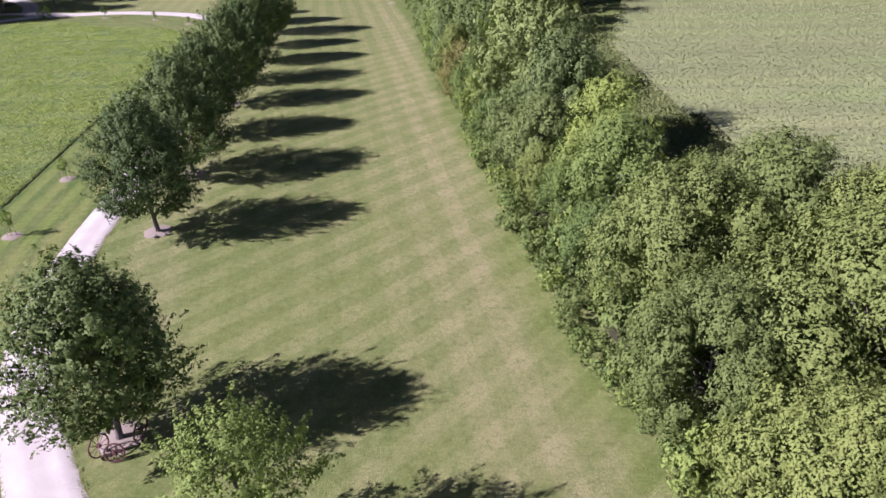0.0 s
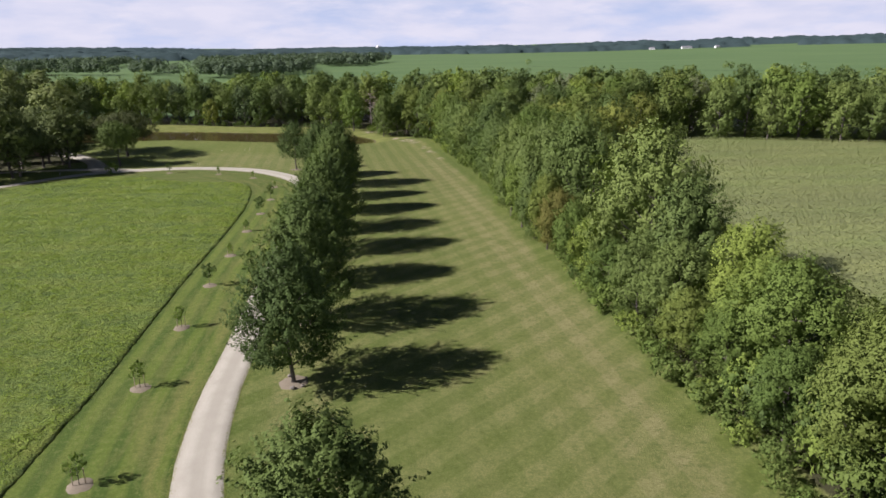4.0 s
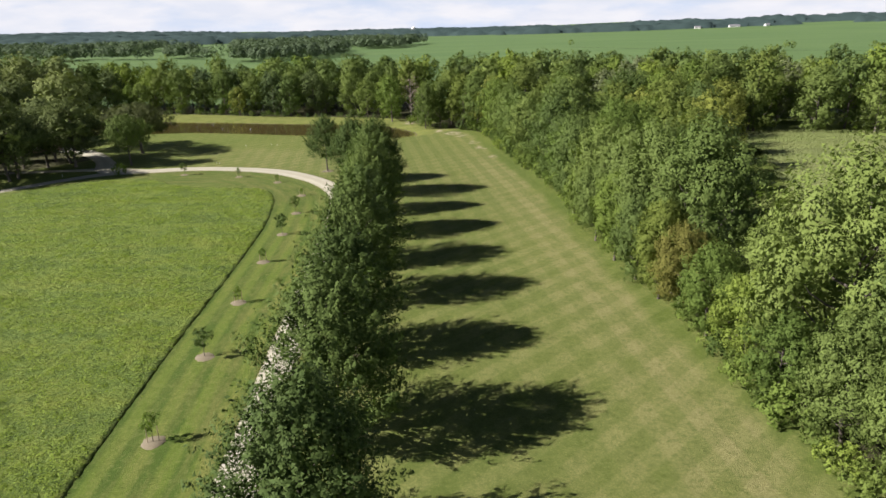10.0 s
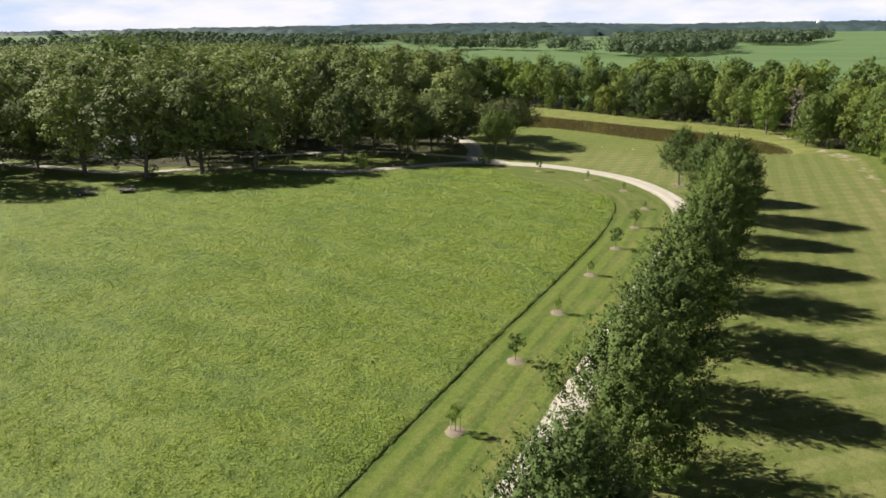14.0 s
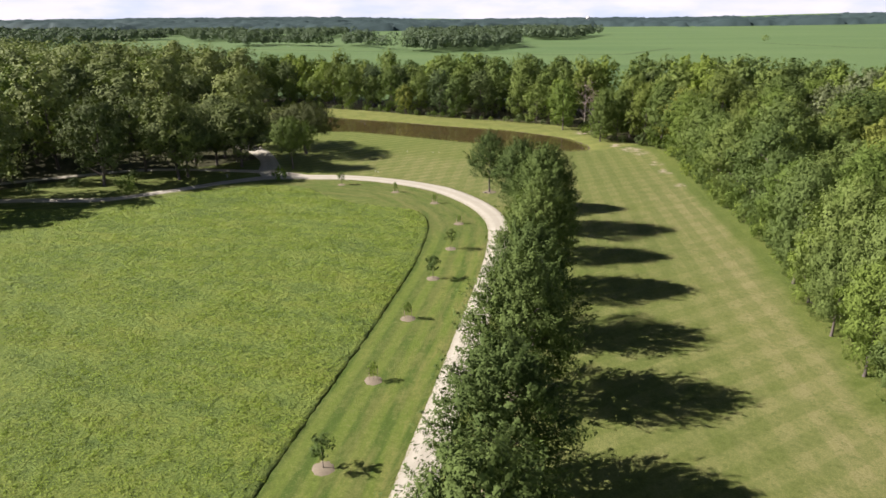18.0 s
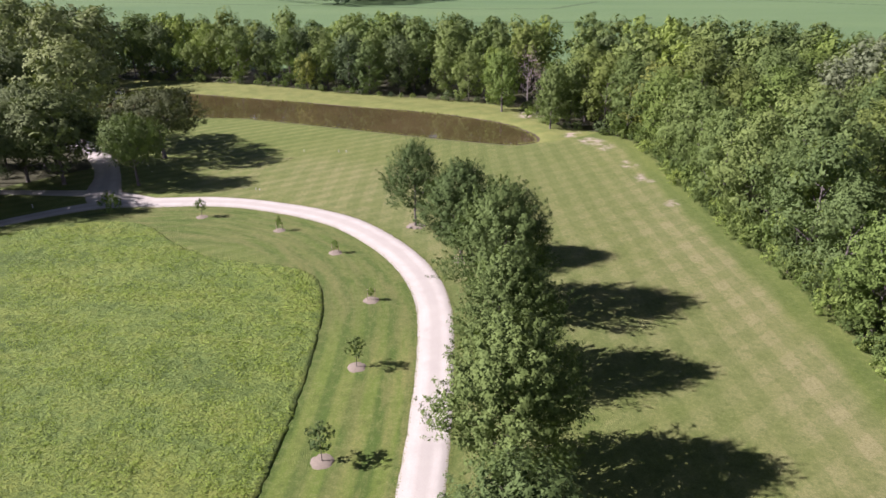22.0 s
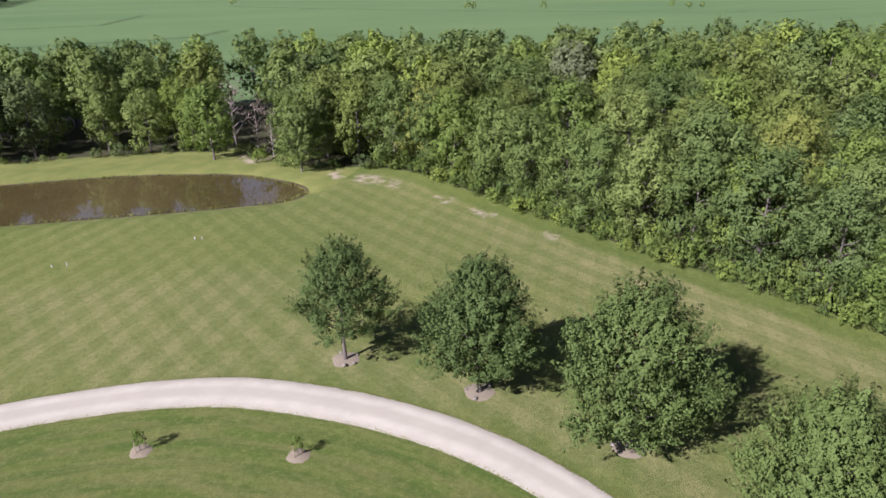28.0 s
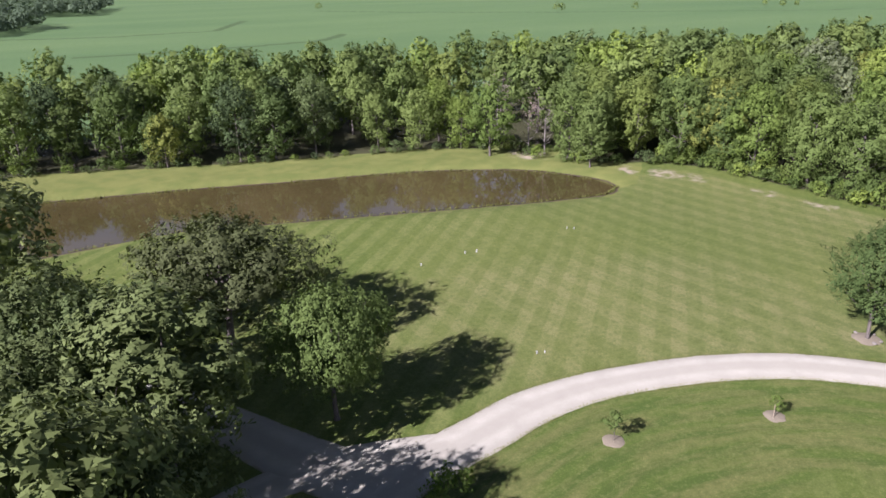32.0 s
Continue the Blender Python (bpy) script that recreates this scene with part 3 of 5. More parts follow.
def lane(name, points, label, lift=0.03, material=None):
    """A gravel ribbon; each point is x, y and width."""
    rng = np.random.default_rng(len(points))
    s = spline(points, 0.8)
    t = np.gradient(s[:, :2], axis=0)
    t /= np.linalg.norm(t, axis=1)[:, None]
    nrm = np.stack([-t[:, 1], t[:, 0]], 1)
    across = np.array([-1.0, -0.82, -0.48, 0.0, 0.48, 0.82, 1.0])
    rise = np.array([-0.10, 0.0, 0.0, 0.03, 0.0, 0.0, -0.10]) + lift
    V, A = [], []
    for c, n, w in zip(s[:, :2], nrm, s[:, 2]):
        jit = rng.normal(0, 0.025, 7) * (np.abs(across) > 0.7)
        q = c + np.outer(across * w / 2 + jit, n)
        V.append(np.column_stack([q, height(q[:, 0], q[:, 1]) + rise + 0.05]))
        A.append(across)
    f = grid_faces(7, len(s))
    me = quad_mesh(name, np.concatenate(V), f[:, ::-1], material or GRAVEL, True)
    set_attribute(me, "across", np.concatenate(A))
    me.validate()
    return tagged(new(name, me), label, "gravel lane", kind="structure")


def shore():
    """Wet mud along the water's edge, and reeds in it."""
    rng = np.random.default_rng(51)
    s = spline(POND + POND[:1], 0.7)
    t = np.gradient(s, axis=0)
    nrm = np.column_stack([-t[:, 1], t[:, 0]]) / np.linalg.norm(t, axis=1)[:, None]
    wob = rng.normal(0, 0.07, len(s))
    V = []
    for off in (-0.5, -0.1, 0.35, 0.75):
        q = s - nrm * (off + wob)[:, None]
        V.append(np.column_stack([q, height(q[:, 0], q[:, 1]) + (0.035 if abs(off) < 0.5 else -0.03)]))
    me = quad_mesh("shore", np.stack(V, 1).reshape(-1, 3), grid_faces(4, len(s)), MUD, True)
    tagged(new("shore", me), "dark wet mud rim round the pond", "shore", kind="structure")
    k = rng.integers(0, len(s), 2600)
    clump = np.array([noise.noise(Vector((a * 0.25, b * 0.25, 3))) for a, b in s[k]])
    k = k[clump > rng.uniform(-0.45, 0.3, len(k))]
    q = s[k] - nrm[k] * rng.uniform(0.0, 1.0, len(k))[:, None]
    q = np.repeat(q, 5, 0) + rng.normal(0, 0.16, (5 * len(k), 2))
    size = rng.uniform(0.25, 0.6, len(q))
    c = np.column_stack([q, height(q[:, 0], q[:, 1]) + size * 0.35])
    n = rng.normal(size=c.shape) * np.array([1, 1, 0.2])
    up = np.array([0, 0, 1.0]) + rng.normal(0, 0.22, c.shape)
    tagged(new("shore_reeds", leaf_mesh("shore_reeds", c, n, size, VERGE, rng, 0.1, up, np.array([-0.6, -0.2, 1.0]) + rng.normal(0, 0.2, c.shape))), "rough grass and reeds along the water's edge", "reeds", kind="stuff")


lane("road", ROAD, "pale gravel lane curving round the meadow")
lane("lane_upper", [(-86, 157.6, 3.4), (-95, 159.5, 3.6), (-103, 158.6, 2.6), (-112, 157, 2.3), (-124, 152.5, 2.3), (-135, 142, 2.3), (-145, 131, 2.4)], "narrow pale gravel path under the trees", 0.022)
pond()
lane("driveway", [(-92, 156, 5), (-96, 161, 5.0), (-101, 169, 4.0), (-107.5, 177, 4.4), (-115.5, 184.5, 5.0), (-126, 190, 6)], "pale gravel driveway to the house", 0.045)


# ---- plants ----
def leaf_arrays(c, n, size, rng, slim=0.36, along=None):
    """Pointed leaves round the centres c, facing n."""
    n = n / (np.linalg.norm(n, axis=1)[:, None] + 1e-9)
    u = np.cross(n, rng.normal(size=n.shape)) if along is None else along - n * (along * n).sum(1)[:, None]
    u /= np.linalg.norm(u, axis=1)[:, None] + 1e-9
    w = np.cross(n, u)
    s = size[:, None]
    v = np.stack([c - u * s * 0.4 + w * s * slim, c - u * s * 0.4 - w * s * slim, c + u * s * 0.6 - n * s * 0.1], 1)
    return v.reshape(-1, 3)


def leaf_mesh(name, c, n, size, material, rng, slim=0.36, along=None, soft=None):
    """Leaves as one mesh; soft: the directions of the leaf mass, by which it is shaded."""
    v = leaf_arrays(c, n, size, rng, slim, along)
    me = quad_mesh(name, v, np.arange(len(v)).reshape(-1, 3), material, soft is not None)
    if soft is not None:
        s = soft / (np.linalg.norm(soft, axis=1)[:, None] + 1e-9)
        me.normals_split_custom_set_from_vertices(np.repeat(s, 3, 0).tolist())
    return me


def sphere_dirs(k, rng):
    d = rng.normal(size=(k, 3))
    return d / np.linalg.norm(d, axis=1)[:, None]


def shoot_crown(rng, top, low, radius, shoots, per, size):
    """Upright oval crown of rising leafy shoots, as on a maple."""
    f = rng.beta(1.2, 1.3, shoots)
    th = rng.uniform(0, 2 * math.pi, shoots)
    env = radius * np.sin(math.pi * np.clip(f * 0.95 + 0.02, 0, 1) ** 0.68) ** 0.75
    ph = rng.uniform(0, 6.28, 6)
    env = env * (1 + 0.17 * np.sin(3 * th + ph[0] + 4 * f) + 0.14 * np.sin(5 * th + ph[1] - 7 * f) + 0.09 * np.sin(9 * th + ph[2] + 11 * f))
    rho = np.sqrt(rng.uniform(0.2, 1.0, shoots)) * env
    out = np.stack([np.cos(th), np.sin(th), np.zeros(shoots)], 1)
    base = out * rho[:, None] * 0.84
    base[:, 2] = low + f * (top - low) * 0.9
    way = out * (0.95 - 0.6 * f)[:, None] + np.array([0, 0, 1.0]) * (0.35 + 0.8 * f)[:, None] + rng.normal(0, 0.25, (shoots, 3))
    way /= np.linalg.norm(way, axis=1)[:, None]
    length = rng.uniform(0.9, 2.1, shoots) * (top / 11.5)
    t = rng.uniform(0, 1, (shoots, per))
    off = rng.normal(0, 1, (shoots, per, 3)) * (0.27 * (1.15 - t))[..., None]
    c = base[:, None] + way[:, None] * (t * length[:, None])[..., None] + off
    s = size * rng.uniform(0.65, 1.3, (shoots, per))
    along = way[:, None] + rng.normal(0, 0.45, (shoots, per, 3))
    soft = out[:, None] * 0.7 + np.array([0, 0, 0.3]) + (f[:, None, None] - 0.2) * np.array([0, 0, 1.0]) + off * 2.6 + rng.normal(0, 0.3, (shoots, 1, 3)) + rng.normal(0, 0.1, (shoots, per, 3))
    n = soft + rng.normal(0, 0.32, soft.shape)
    # leaves deep inside, which close the crown
    k = shoots
    d = sphere_dirs(k, rng) * rng.uniform(0.3, 1.0, (k, 1))
    inner = d * np.array([radius * 0.55, radius * 0.55, (top - low) * 0.38]) + np.array([0, 0, low + (top - low) * 0.45])
    both = [np.concatenate([p.reshape(-1, 3), q]) for p, q in ((c, inner), (n, d), (along, d[:, ::-1]), (soft, d))]
    return both[0], both[1], np.concatenate([s.ravel(), np.full(k, size * 1.9)]), both[2], both[3]


def lobe_crown(rng, top, low, radius, lobes, clumps, per, size, flat=0.9, loose=1.0, small=0.22, large=0.4, peak=0.75, ruffle=0.28):
    """Broad crown: rounded boughs of uneven size, each broken into leafy sprays on its outside, with dark gaps between them."""
    f = ((np.arange(lobes) + rng.uniform(0, 1, lobes)) / lobes) ** peak
    th = np.arange(lobes) * 2.4 + rng.uniform(-0.45, 0.45, lobes)
    rise = np.clip((f - 0.45) / 0.55, 0, 1)
    env = radius * np.where(f > 0.45, np.sqrt(np.maximum(1 - rise ** 2.3, 0)), 0.7 + 0.3 * smooth(f / 0.45))
    env = env * (1 + 0.12 * np.sin(2 * th + rng.uniform(0, 6)) + 0.1 * np.sin(3 * th + rng.uniform(0, 6)))
    lr = radius * rng.uniform(small, large, lobes)
    rho = np.maximum(env - lr * 0.8, 0) * rng.uniform(0.82, 1.08, lobes)
    cen = np.stack([np.cos(th) * rho, np.sin(th) * rho, low + lr * 0.7 + f * np.maximum(top - low - lr * 1.75, 0.5)], 1)
    mid = np.array([0, 0, low + (top - low) * 0.4])
    way = cen - mid
    way = way / (np.linalg.norm(way, axis=1)[:, None] + 1e-6) * 0.35 + np.array([0, 0, 0.12])
    total = lobes * clumps
    which = np.repeat(np.arange(lobes), 2 * clumps)
    d = sphere_dirs(len(which), rng) + way[which]
    d /= np.linalg.norm(d, axis=1)[:, None] + 1e-6
    cc = cen[which] + d * (lr[which] * rng.uniform(0.72, 0.98, len(which)))[:, None] * np.array([1, 1, flat])
    deep = np.linalg.norm(cc[:, None] - cen[None], axis=2) / lr[None]
    deep[np.arange(len(which)), which] = 9
    keep = rng.permutation(np.nonzero(deep.min(1) > 0.7)[0])[:total]
    which, d, cc = which[keep], d[keep], cc[keep]
    off = rng.normal(0, 1, (len(keep), per, 3))
    wide = (lr[which] * 0.19 * loose * rng.uniform(0.7, 1.25, len(keep)))[:, None, None]
    tip = rng.normal(0, 0.4, (len(keep), 3)) + d * 0.8 + np.array([0, 0, 0.45])
    tip /= np.linalg.norm(tip, axis=1)[:, None]
    t = rng.uniform(0, 1, (len(keep), per, 1))
    c = cc[:, None] + off * wide * (1.15 - 0.95 * t) + tip[:, None] * t * wide * rng.uniform(1.8, 4.0, (len(keep), 1, 1))
    out = (cc - mid) / radius
    s = size * rng.uniform(0.6, 1.35, (len(keep), per))
    core = int(0 if loose > 1.5 else 10 if top < 4 else 240 if size < 0.21 else 130 if size < 0.24 else 60 if 0.26 < size < 0.3 else 34)
    dk = sphere_dirs(lobes * max(core, 1), rng).reshape(lobes, -1, 3)[:, :core]
    ck = cen[:, None] * np.array([0.8, 0.8, 0.97]) + dk * (lr[:, None, None] * 0.74) * np.array([1, 1, flat])
    sk = np.repeat((lr * 0.17 + size) if size > 0.24 else (lr * 0.08 + size * 1.1), core)
    soft = (d * 0.85 + out * 0.45 + np.array([0, 0, 0.15]))[:, None] + off * 0.36 + rng.normal(0, 0.16, (len(keep), 1, 3)) + rng.normal(0, 0.07, (len(keep), per, 3))
    n = soft + rng.normal(0, ruffle, soft.shape)
    both = [np.concatenate([a.reshape(-1, 3), b.reshape(-1, 3)]) for a, b in ((c, ck), (n, dk), (soft, dk))]
    return both[0], both[1], np.concatenate([s.ravel(), sk]), None, both[2]


def tube(points, radii, sides=7):
    """Vertices and quads of a tapered, bent tube."""
    p = np.asarray(points, float)
    V, F = [], []
    for i, (q, r) in enumerate(zip(p, radii)):
        d = p[min(i + 1, len(p) - 1)] - p[max(i - 1, 0)]
        d /= np.linalg.norm(d)
        u = np.cross(d, [0.3, 1, 0.1])
        u /= np.linalg.norm(u)
        w = np.cross(d, u)
        a = np.arange(sides) * 2 * math.pi / sides
        V.append(q + r * (np.outer(np.cos(a), u) + np.outer(np.sin(a), w)))
    for i in range(len(p) - 1):
        for j in range(sides):
            k = (j + 1) % sides
            F.append((i * sides + j, i * sides + k, (i + 1) * sides + k, (i + 1) * sides + j))
    return np.concatenate(V), np.array(F)


def join(pieces):
    V, F, o = [], [], 0
    for v, f in pieces:
        V.append(v)
        F.append(f + o)
        o += len(v)
    return np.concatenate(V), np.concatenate(F)


def trunk_arrays(rng, top, girth):
    z = np.array([-0.3, 0.0, 0.25, top * 0.2, top * 0.45, top * 0.8])
    bend = np.cumsum(rng.normal(0, 0.07 * girth / 0.2, (6, 2)), 0) * (z > 0.3)[:, None]
    return tube(np.column_stack([bend, z]), girth * np.array([1.6, 1.35, 1.0, 0.85, 0.5, 0.12]), 8)


def limb_arrays(rng, top, low, radius, girth, count):
    got = []
    for i in range(count):
        a = i * 2.4 + rng.uniform(-0.4, 0.4)
        z0 = max(low * 0.75, top * 0.12) + (top - low) * 0.55 * i / count
        reach = radius * rng.uniform(0.6, 0.95) * (1 - 0.45 * i / count)
        out = np.array([math.cos(a), math.sin(a), 0])
        rise = rng.uniform(0.5, 0.95) * reach
        pts = [np.array([0, 0, z0]) + out * reach * t + np.array([0, 0, rise * t ** 1.3]) + rng.normal(0, 0.08 * reach * t, 3) for t in (0, 0.35, 0.7, 1.0)]
        got.append(tube(pts, girth * np.array([0.42, 0.3, 0.2, 0.07]), 5))
    return join(got)


SHAPES = {}


def shape(kind, i):
    """Meshes of one kind of tree, made once: trunk, limbs and crown, one unit being a metre."""
    key = (kind, i)
    if key in SHAPES:
        return SHAPES[key]
    rng = np.random.default_rng(100 + 17 * i + sum(map(ord, kind)))
    bark = BARK
    if kind == "maple":
        top, low, rad = 11.8, (2.5, 2.1, 1.7)[i % 3], (4.5, 4.7, 4.9)[i % 3]
        crown = shoot_crown(rng, top, low, rad, 720, 48, 0.2)
        leaf, girth = LEAF_ROW, 0.2
    elif kind == "open":
        top, low, rad = 11.8, 3.0, 4.9 if i == 1 else 4.3
        crown = shoot_crown(rng, top, low, rad, 420 if i == 1 else 230, 56, 0.195)
        leaf, girth = LEAF_ROW, 0.19
    elif kind == "oak":
        top, low, rad = 11.0, 3.6, 6.4
        crown = lobe_crown(rng, top, low, rad, 34, 18, 28, 0.25, 0.75, 1.0, 0.2, 0.36, 0.8)
        leaf, girth = LEAF_OAK, 0.28
    elif kind == "near":
        top, low, rad = 14.0, 0.9, 4.9
        crown = lobe_crown(rng, top, low, rad, 24, 29, 28, 0.23, 0.9, 1.0, 0.24, 0.44, 0.75)
        leaf, girth = LEAF_HEDGE, 0.22
    elif kind == "broad":
        top, low, rad = 12.0, 1.0, 6.2
        crown = lobe_crown(rng, top, low, rad, 30, 38, 34, 0.2, 0.85, 1.0, 0.2, 0.38, 0.75)
        leaf, girth = LEAF_PALE, 0.22
    elif kind == "big":
        top, low, rad = 15.0, 0.5, 5.0
        crown = lobe_crown(rng, top, low, rad, 18, 26, 24, 0.275, 0.9, 1.0, 0.26, 0.46, 0.75)
        leaf, girth = LEAF_HEDGE, 0.25
    elif kind == "wood":
        top, low, rad = 18.0, 0.8, 5.6
        crown = lobe_crown(rng, top, low, rad, 17, 21, 18, 0.42, 0.9, 1.0, 0.26, 0.48, 0.75)
        leaf, girth = LEAF_WOOD, 0.28
    elif kind == "shade":
        top, low, rad = 18.0, 2.6, 6.0
        crown = lobe_crown(rng, top, low, rad, 30, 14, 18, 0.42, 0.85, 1.0, 0.22, 0.42, 0.8)
        leaf, girth = LEAF_SHADE, 0.3
    elif kind == "back":
        top, low, rad = 18.0, 1.4, 5.6
        crown = lobe_crown(rng, top, low, rad, 15, 15, 13, 0.58, 0.9, 1.0, 0.28, 0.5, 0.7)
        leaf, girth = LEAF_WOOD, 0.28
    elif kind == "narrow":
        top, low, rad = 13.0, 1.6, 2.9
        crown = shoot_crown(rng, top, low, rad, 260, 30, 0.3)
        leaf, girth = LEAF_WOOD, 0.18
    elif kind == "thin":
        top, low, rad = 14.0, 2.5, 3.6
        crown = lobe_crown(rng, top, low, rad, 12, 5, 8, 0.3, 0.9, 2.0)
        leaf, girth, bark = LEAF_DRY, 0.2, BARK_DEAD
    elif kind == "shrub":
        top, low, rad = 3.0, 0.0, 1.9
        crown = lobe_crown(rng, top, low, rad, 12, 9, 10, 0.23)
        leaf, girth = LEAF_SHRUB, 0.05
    elif kind == "sapling":
        top, low, rad = 2.8, 0.9, 0.95
        crown = lobe_crown(rng, top, low, rad, 10, 9, 11, 0.14)
        leaf, girth = LEAF_YOUNG, 0.035
    wood = join([trunk_arrays(rng, top, girth), limb_arrays(rng, top, low, rad, girth, 5 if top < 4 else 11)])
    SHAPES[key] = (quad_mesh("trunk", *wood, bark, True), leaf_mesh("crown", *crown[:3], leaf, rng, 0.34, *crown[3:]))
    return SHAPES[key]


RECOLOURED = {}


def plant(name, kind, i, x, y, scale, label, category, group="", leaf=None, turn=None, tall=1.0, wide=1.0):
    """One tree at its place: an empty at its foot, with trunk, limbs and crown under it."""
    root = new(name)
    root.empty_display_size = 0.5
    root.location = (x, y, gz(x, y))
    root.rotation_euler = (0, 0, turn if turn is not None else (x * 12.9 + y * 7.7) % 6.28)
    root.scale = (scale * wide, scale * wide, scale * tall)
    for part_name, me in zip(("trunk", "crown"), shape(kind, i)):
        if part_name == "crown" and leaf:
            key = (me.name, leaf.name)
            if key not in RECOLOURED:
                RECOLOURED[key] = me.copy()
                RECOLOURED[key].materials[0] = leaf
            me = RECOLOURED[key]
        ob = new(part_name, me)
        ob.parent = root
    return tagged(root, label, category, group)


def meadow():
    """Uncut grass, a hand's height above the lawn, with a ragged edge."""
    rng = np.random.default_rng(3)

    def top(x, y):
        bump = np.array([noise.noise(Vector((a * 0.5, b * 0.5, 0))) + 0.6 * noise.noise(Vector((a * 1.3, b * 1.3, 4))) for a, b in zip(x, y)])
        return height(x, y) + 0.17 + 0.06 * bump

    xs, ys = np.arange(-232, -36, 0.9), np.arange(18, 152, 0.9)
    X, Y = np.meshgrid(xs, ys)
    x, y = X.ravel(), Y.ravel()
    d = line_distance(MEADOW_EDGE, x, y, True) * np.where(inside(MEADOW_EDGE, x, y), 1, -1)
    f = grid_faces(len(xs), len(ys))
    f = f[(d[f] > 0.65).all(1)]
    used = np.unique(f)
    remap = np.full(len(x), -1)
    remap[used] = np.arange(len(used))
    pieces = [(np.column_stack([x, y, top(x, y) + rng.normal(0, 0.025, len(x))])[used], remap[f])]
    s = spline(MEADOW_EDGE, 0.4)
    t = np.gradient(s, axis=0)
    nrm = np.column_stack([-t[:, 1], t[:, 0]]) / np.linalg.norm(t, axis=1)[:, None]
    wob = rng.normal(0, 0.05, len(s))
    V = []
    for off, lift in ((-0.12, None), (0.05, 0.7), (0.45, 1.0), (1.4, 1.0), (3.4, 1.0)):
        q = s + nrm * (off + wob * (1 if off < 1 else 0))[:, None]
        zt, zb = top(q[:, 0], q[:, 1]), height(q[:, 0], q[:, 1])
        V.append(np.column_stack([q, zb - 0.05 if lift is None else zb + (zt - zb) * lift - (0.06 if off > 2 else 0.025 if off > 1 else 0)]))
    V = np.stack(V, 1).reshape(-1, 3)
    pieces.append((V, grid_faces(5, len(s))[:, ::-1]))
    me = quad_mesh("meadow", *join(pieces), MEADOW, True)
    tagged(new("meadow", me), "uncut bright green meadow grass with a ragged edge", "meadow", kind="structure")
    # tufts standing out of it, thicker along the edge
    n = 75000
    x, y = -40 - 100 * rng.beta(1.0, 1.7, n), rng.uniform(22, 150, n)
    d = line_distance(MEADOW_EDGE, x, y, True) * np.where(inside(MEADOW_EDGE, x, y), 1, -1)
    clump = np.array([noise.noise(Vector((a * 0.22, b * 0.22, 9))) + 0.7 * noise.noise(Vector((a * 0.9, b * 0.9, 5))) for a, b in zip(x, y)])
    ok = (d > 0.0) & (clump > rng.uniform(-0.5, 0.45, n))
    x, y = x[ok], y[ok]
    big = np.repeat(rng.uniform(0.6, 1.4, len(x)), 8)
    off = rng.normal(0, 1, (8 * len(x), 3)) * np.array([0.17, 0.17, 0.04]) * big[:, None]
    c = np.repeat(np.column_stack([x, y, top(x, y) + 0.05]), 8, 0) + off + np.array([0, 0, 0.05]) * (big[:, None] - 0.6)
    soft = off / (0.17 * big[:, None]) * np.array([0.4, 0.4, 0.2]) + np.array([0, 0, 1.0]) + rng.normal(0, 0.12, c.shape)
    tagged(new("meadow_tufts", leaf_mesh("meadow_tufts", c, soft + rng.normal(0, 0.2, c.shape), rng.uniform(0.08, 0.16, len(c)) * big, TUFT, rng, 0.34, None, soft)), "tufts of taller meadow grass", "grass", kind="stuff")


meadow()


def verge():
    """Grass creeping over the edges of the lane."""
    rng = np.random.default_rng(44)
    s = spline(ROAD, 0.22)
    s = s[s[:, 1] > 8]
    t = np.gradient(s[:, :2], axis=0)
    nrm = np.column_stack([-t[:, 1], t[:, 0]]) / np.linalg.norm(t, axis=1)[:, None]
    got = []
    for side in (-1, 1):
        for again in range(7):
            creep = np.array([noise.noise(Vector((a * 0.6, b * 0.6, side))) for a, b in s[:, :2]])
            q = s[:, :2] + nrm * (side * (s[:, 2] / 2 - 0.12 + rng.uniform(-0.28, 0.3, len(s)) - 0.3 * np.clip(creep, 0, 1)))[:, None] + rng.normal(0, 0.05, (len(s), 2))
            got.append(q)
    q = np.concatenate(got)
    c = np.column_stack([q, height(q[:, 0], q[:, 1]) + 0.07])
    n = rng.normal(0, 0.18, c.shape) + np.array([0, 0, 1.0])
    tagged(new("verge_grass", leaf_mesh("verge_grass", c, n, rng.uniform(0.06, 0.15, len(c)), VERGE, rng, 0.3, None, np.array([0, 0, 1.0]) + rng.normal(0, 0.2, c.shape))), "ragged grass creeping over the gravel's edge", "grass", kind="stuff")


verge()
shore()


def shrub(x, y, scale, i, label, group="", leaf=None, tall=1.0):
    """A bush whose leaves reach the ground: one mesh."""
    me = shape("shrub", i)[1]
    if leaf:
        key = (me.name, leaf.name)
        if key not in RECOLOURED:
            RECOLOURED[key] = me.copy()
            RECOLOURED[key].materials[0] = leaf
        me = RECOLOURED[key]
    ob = new("shrub", me)
    ob.matrix_basis = Matrix.LocRotScale((x, y, gz(x, y) - 0.05), Euler((0, 0, x * 5 + y * 3)), (scale, scale, scale * tall))
    return tagged(ob, label, "shrub", group)


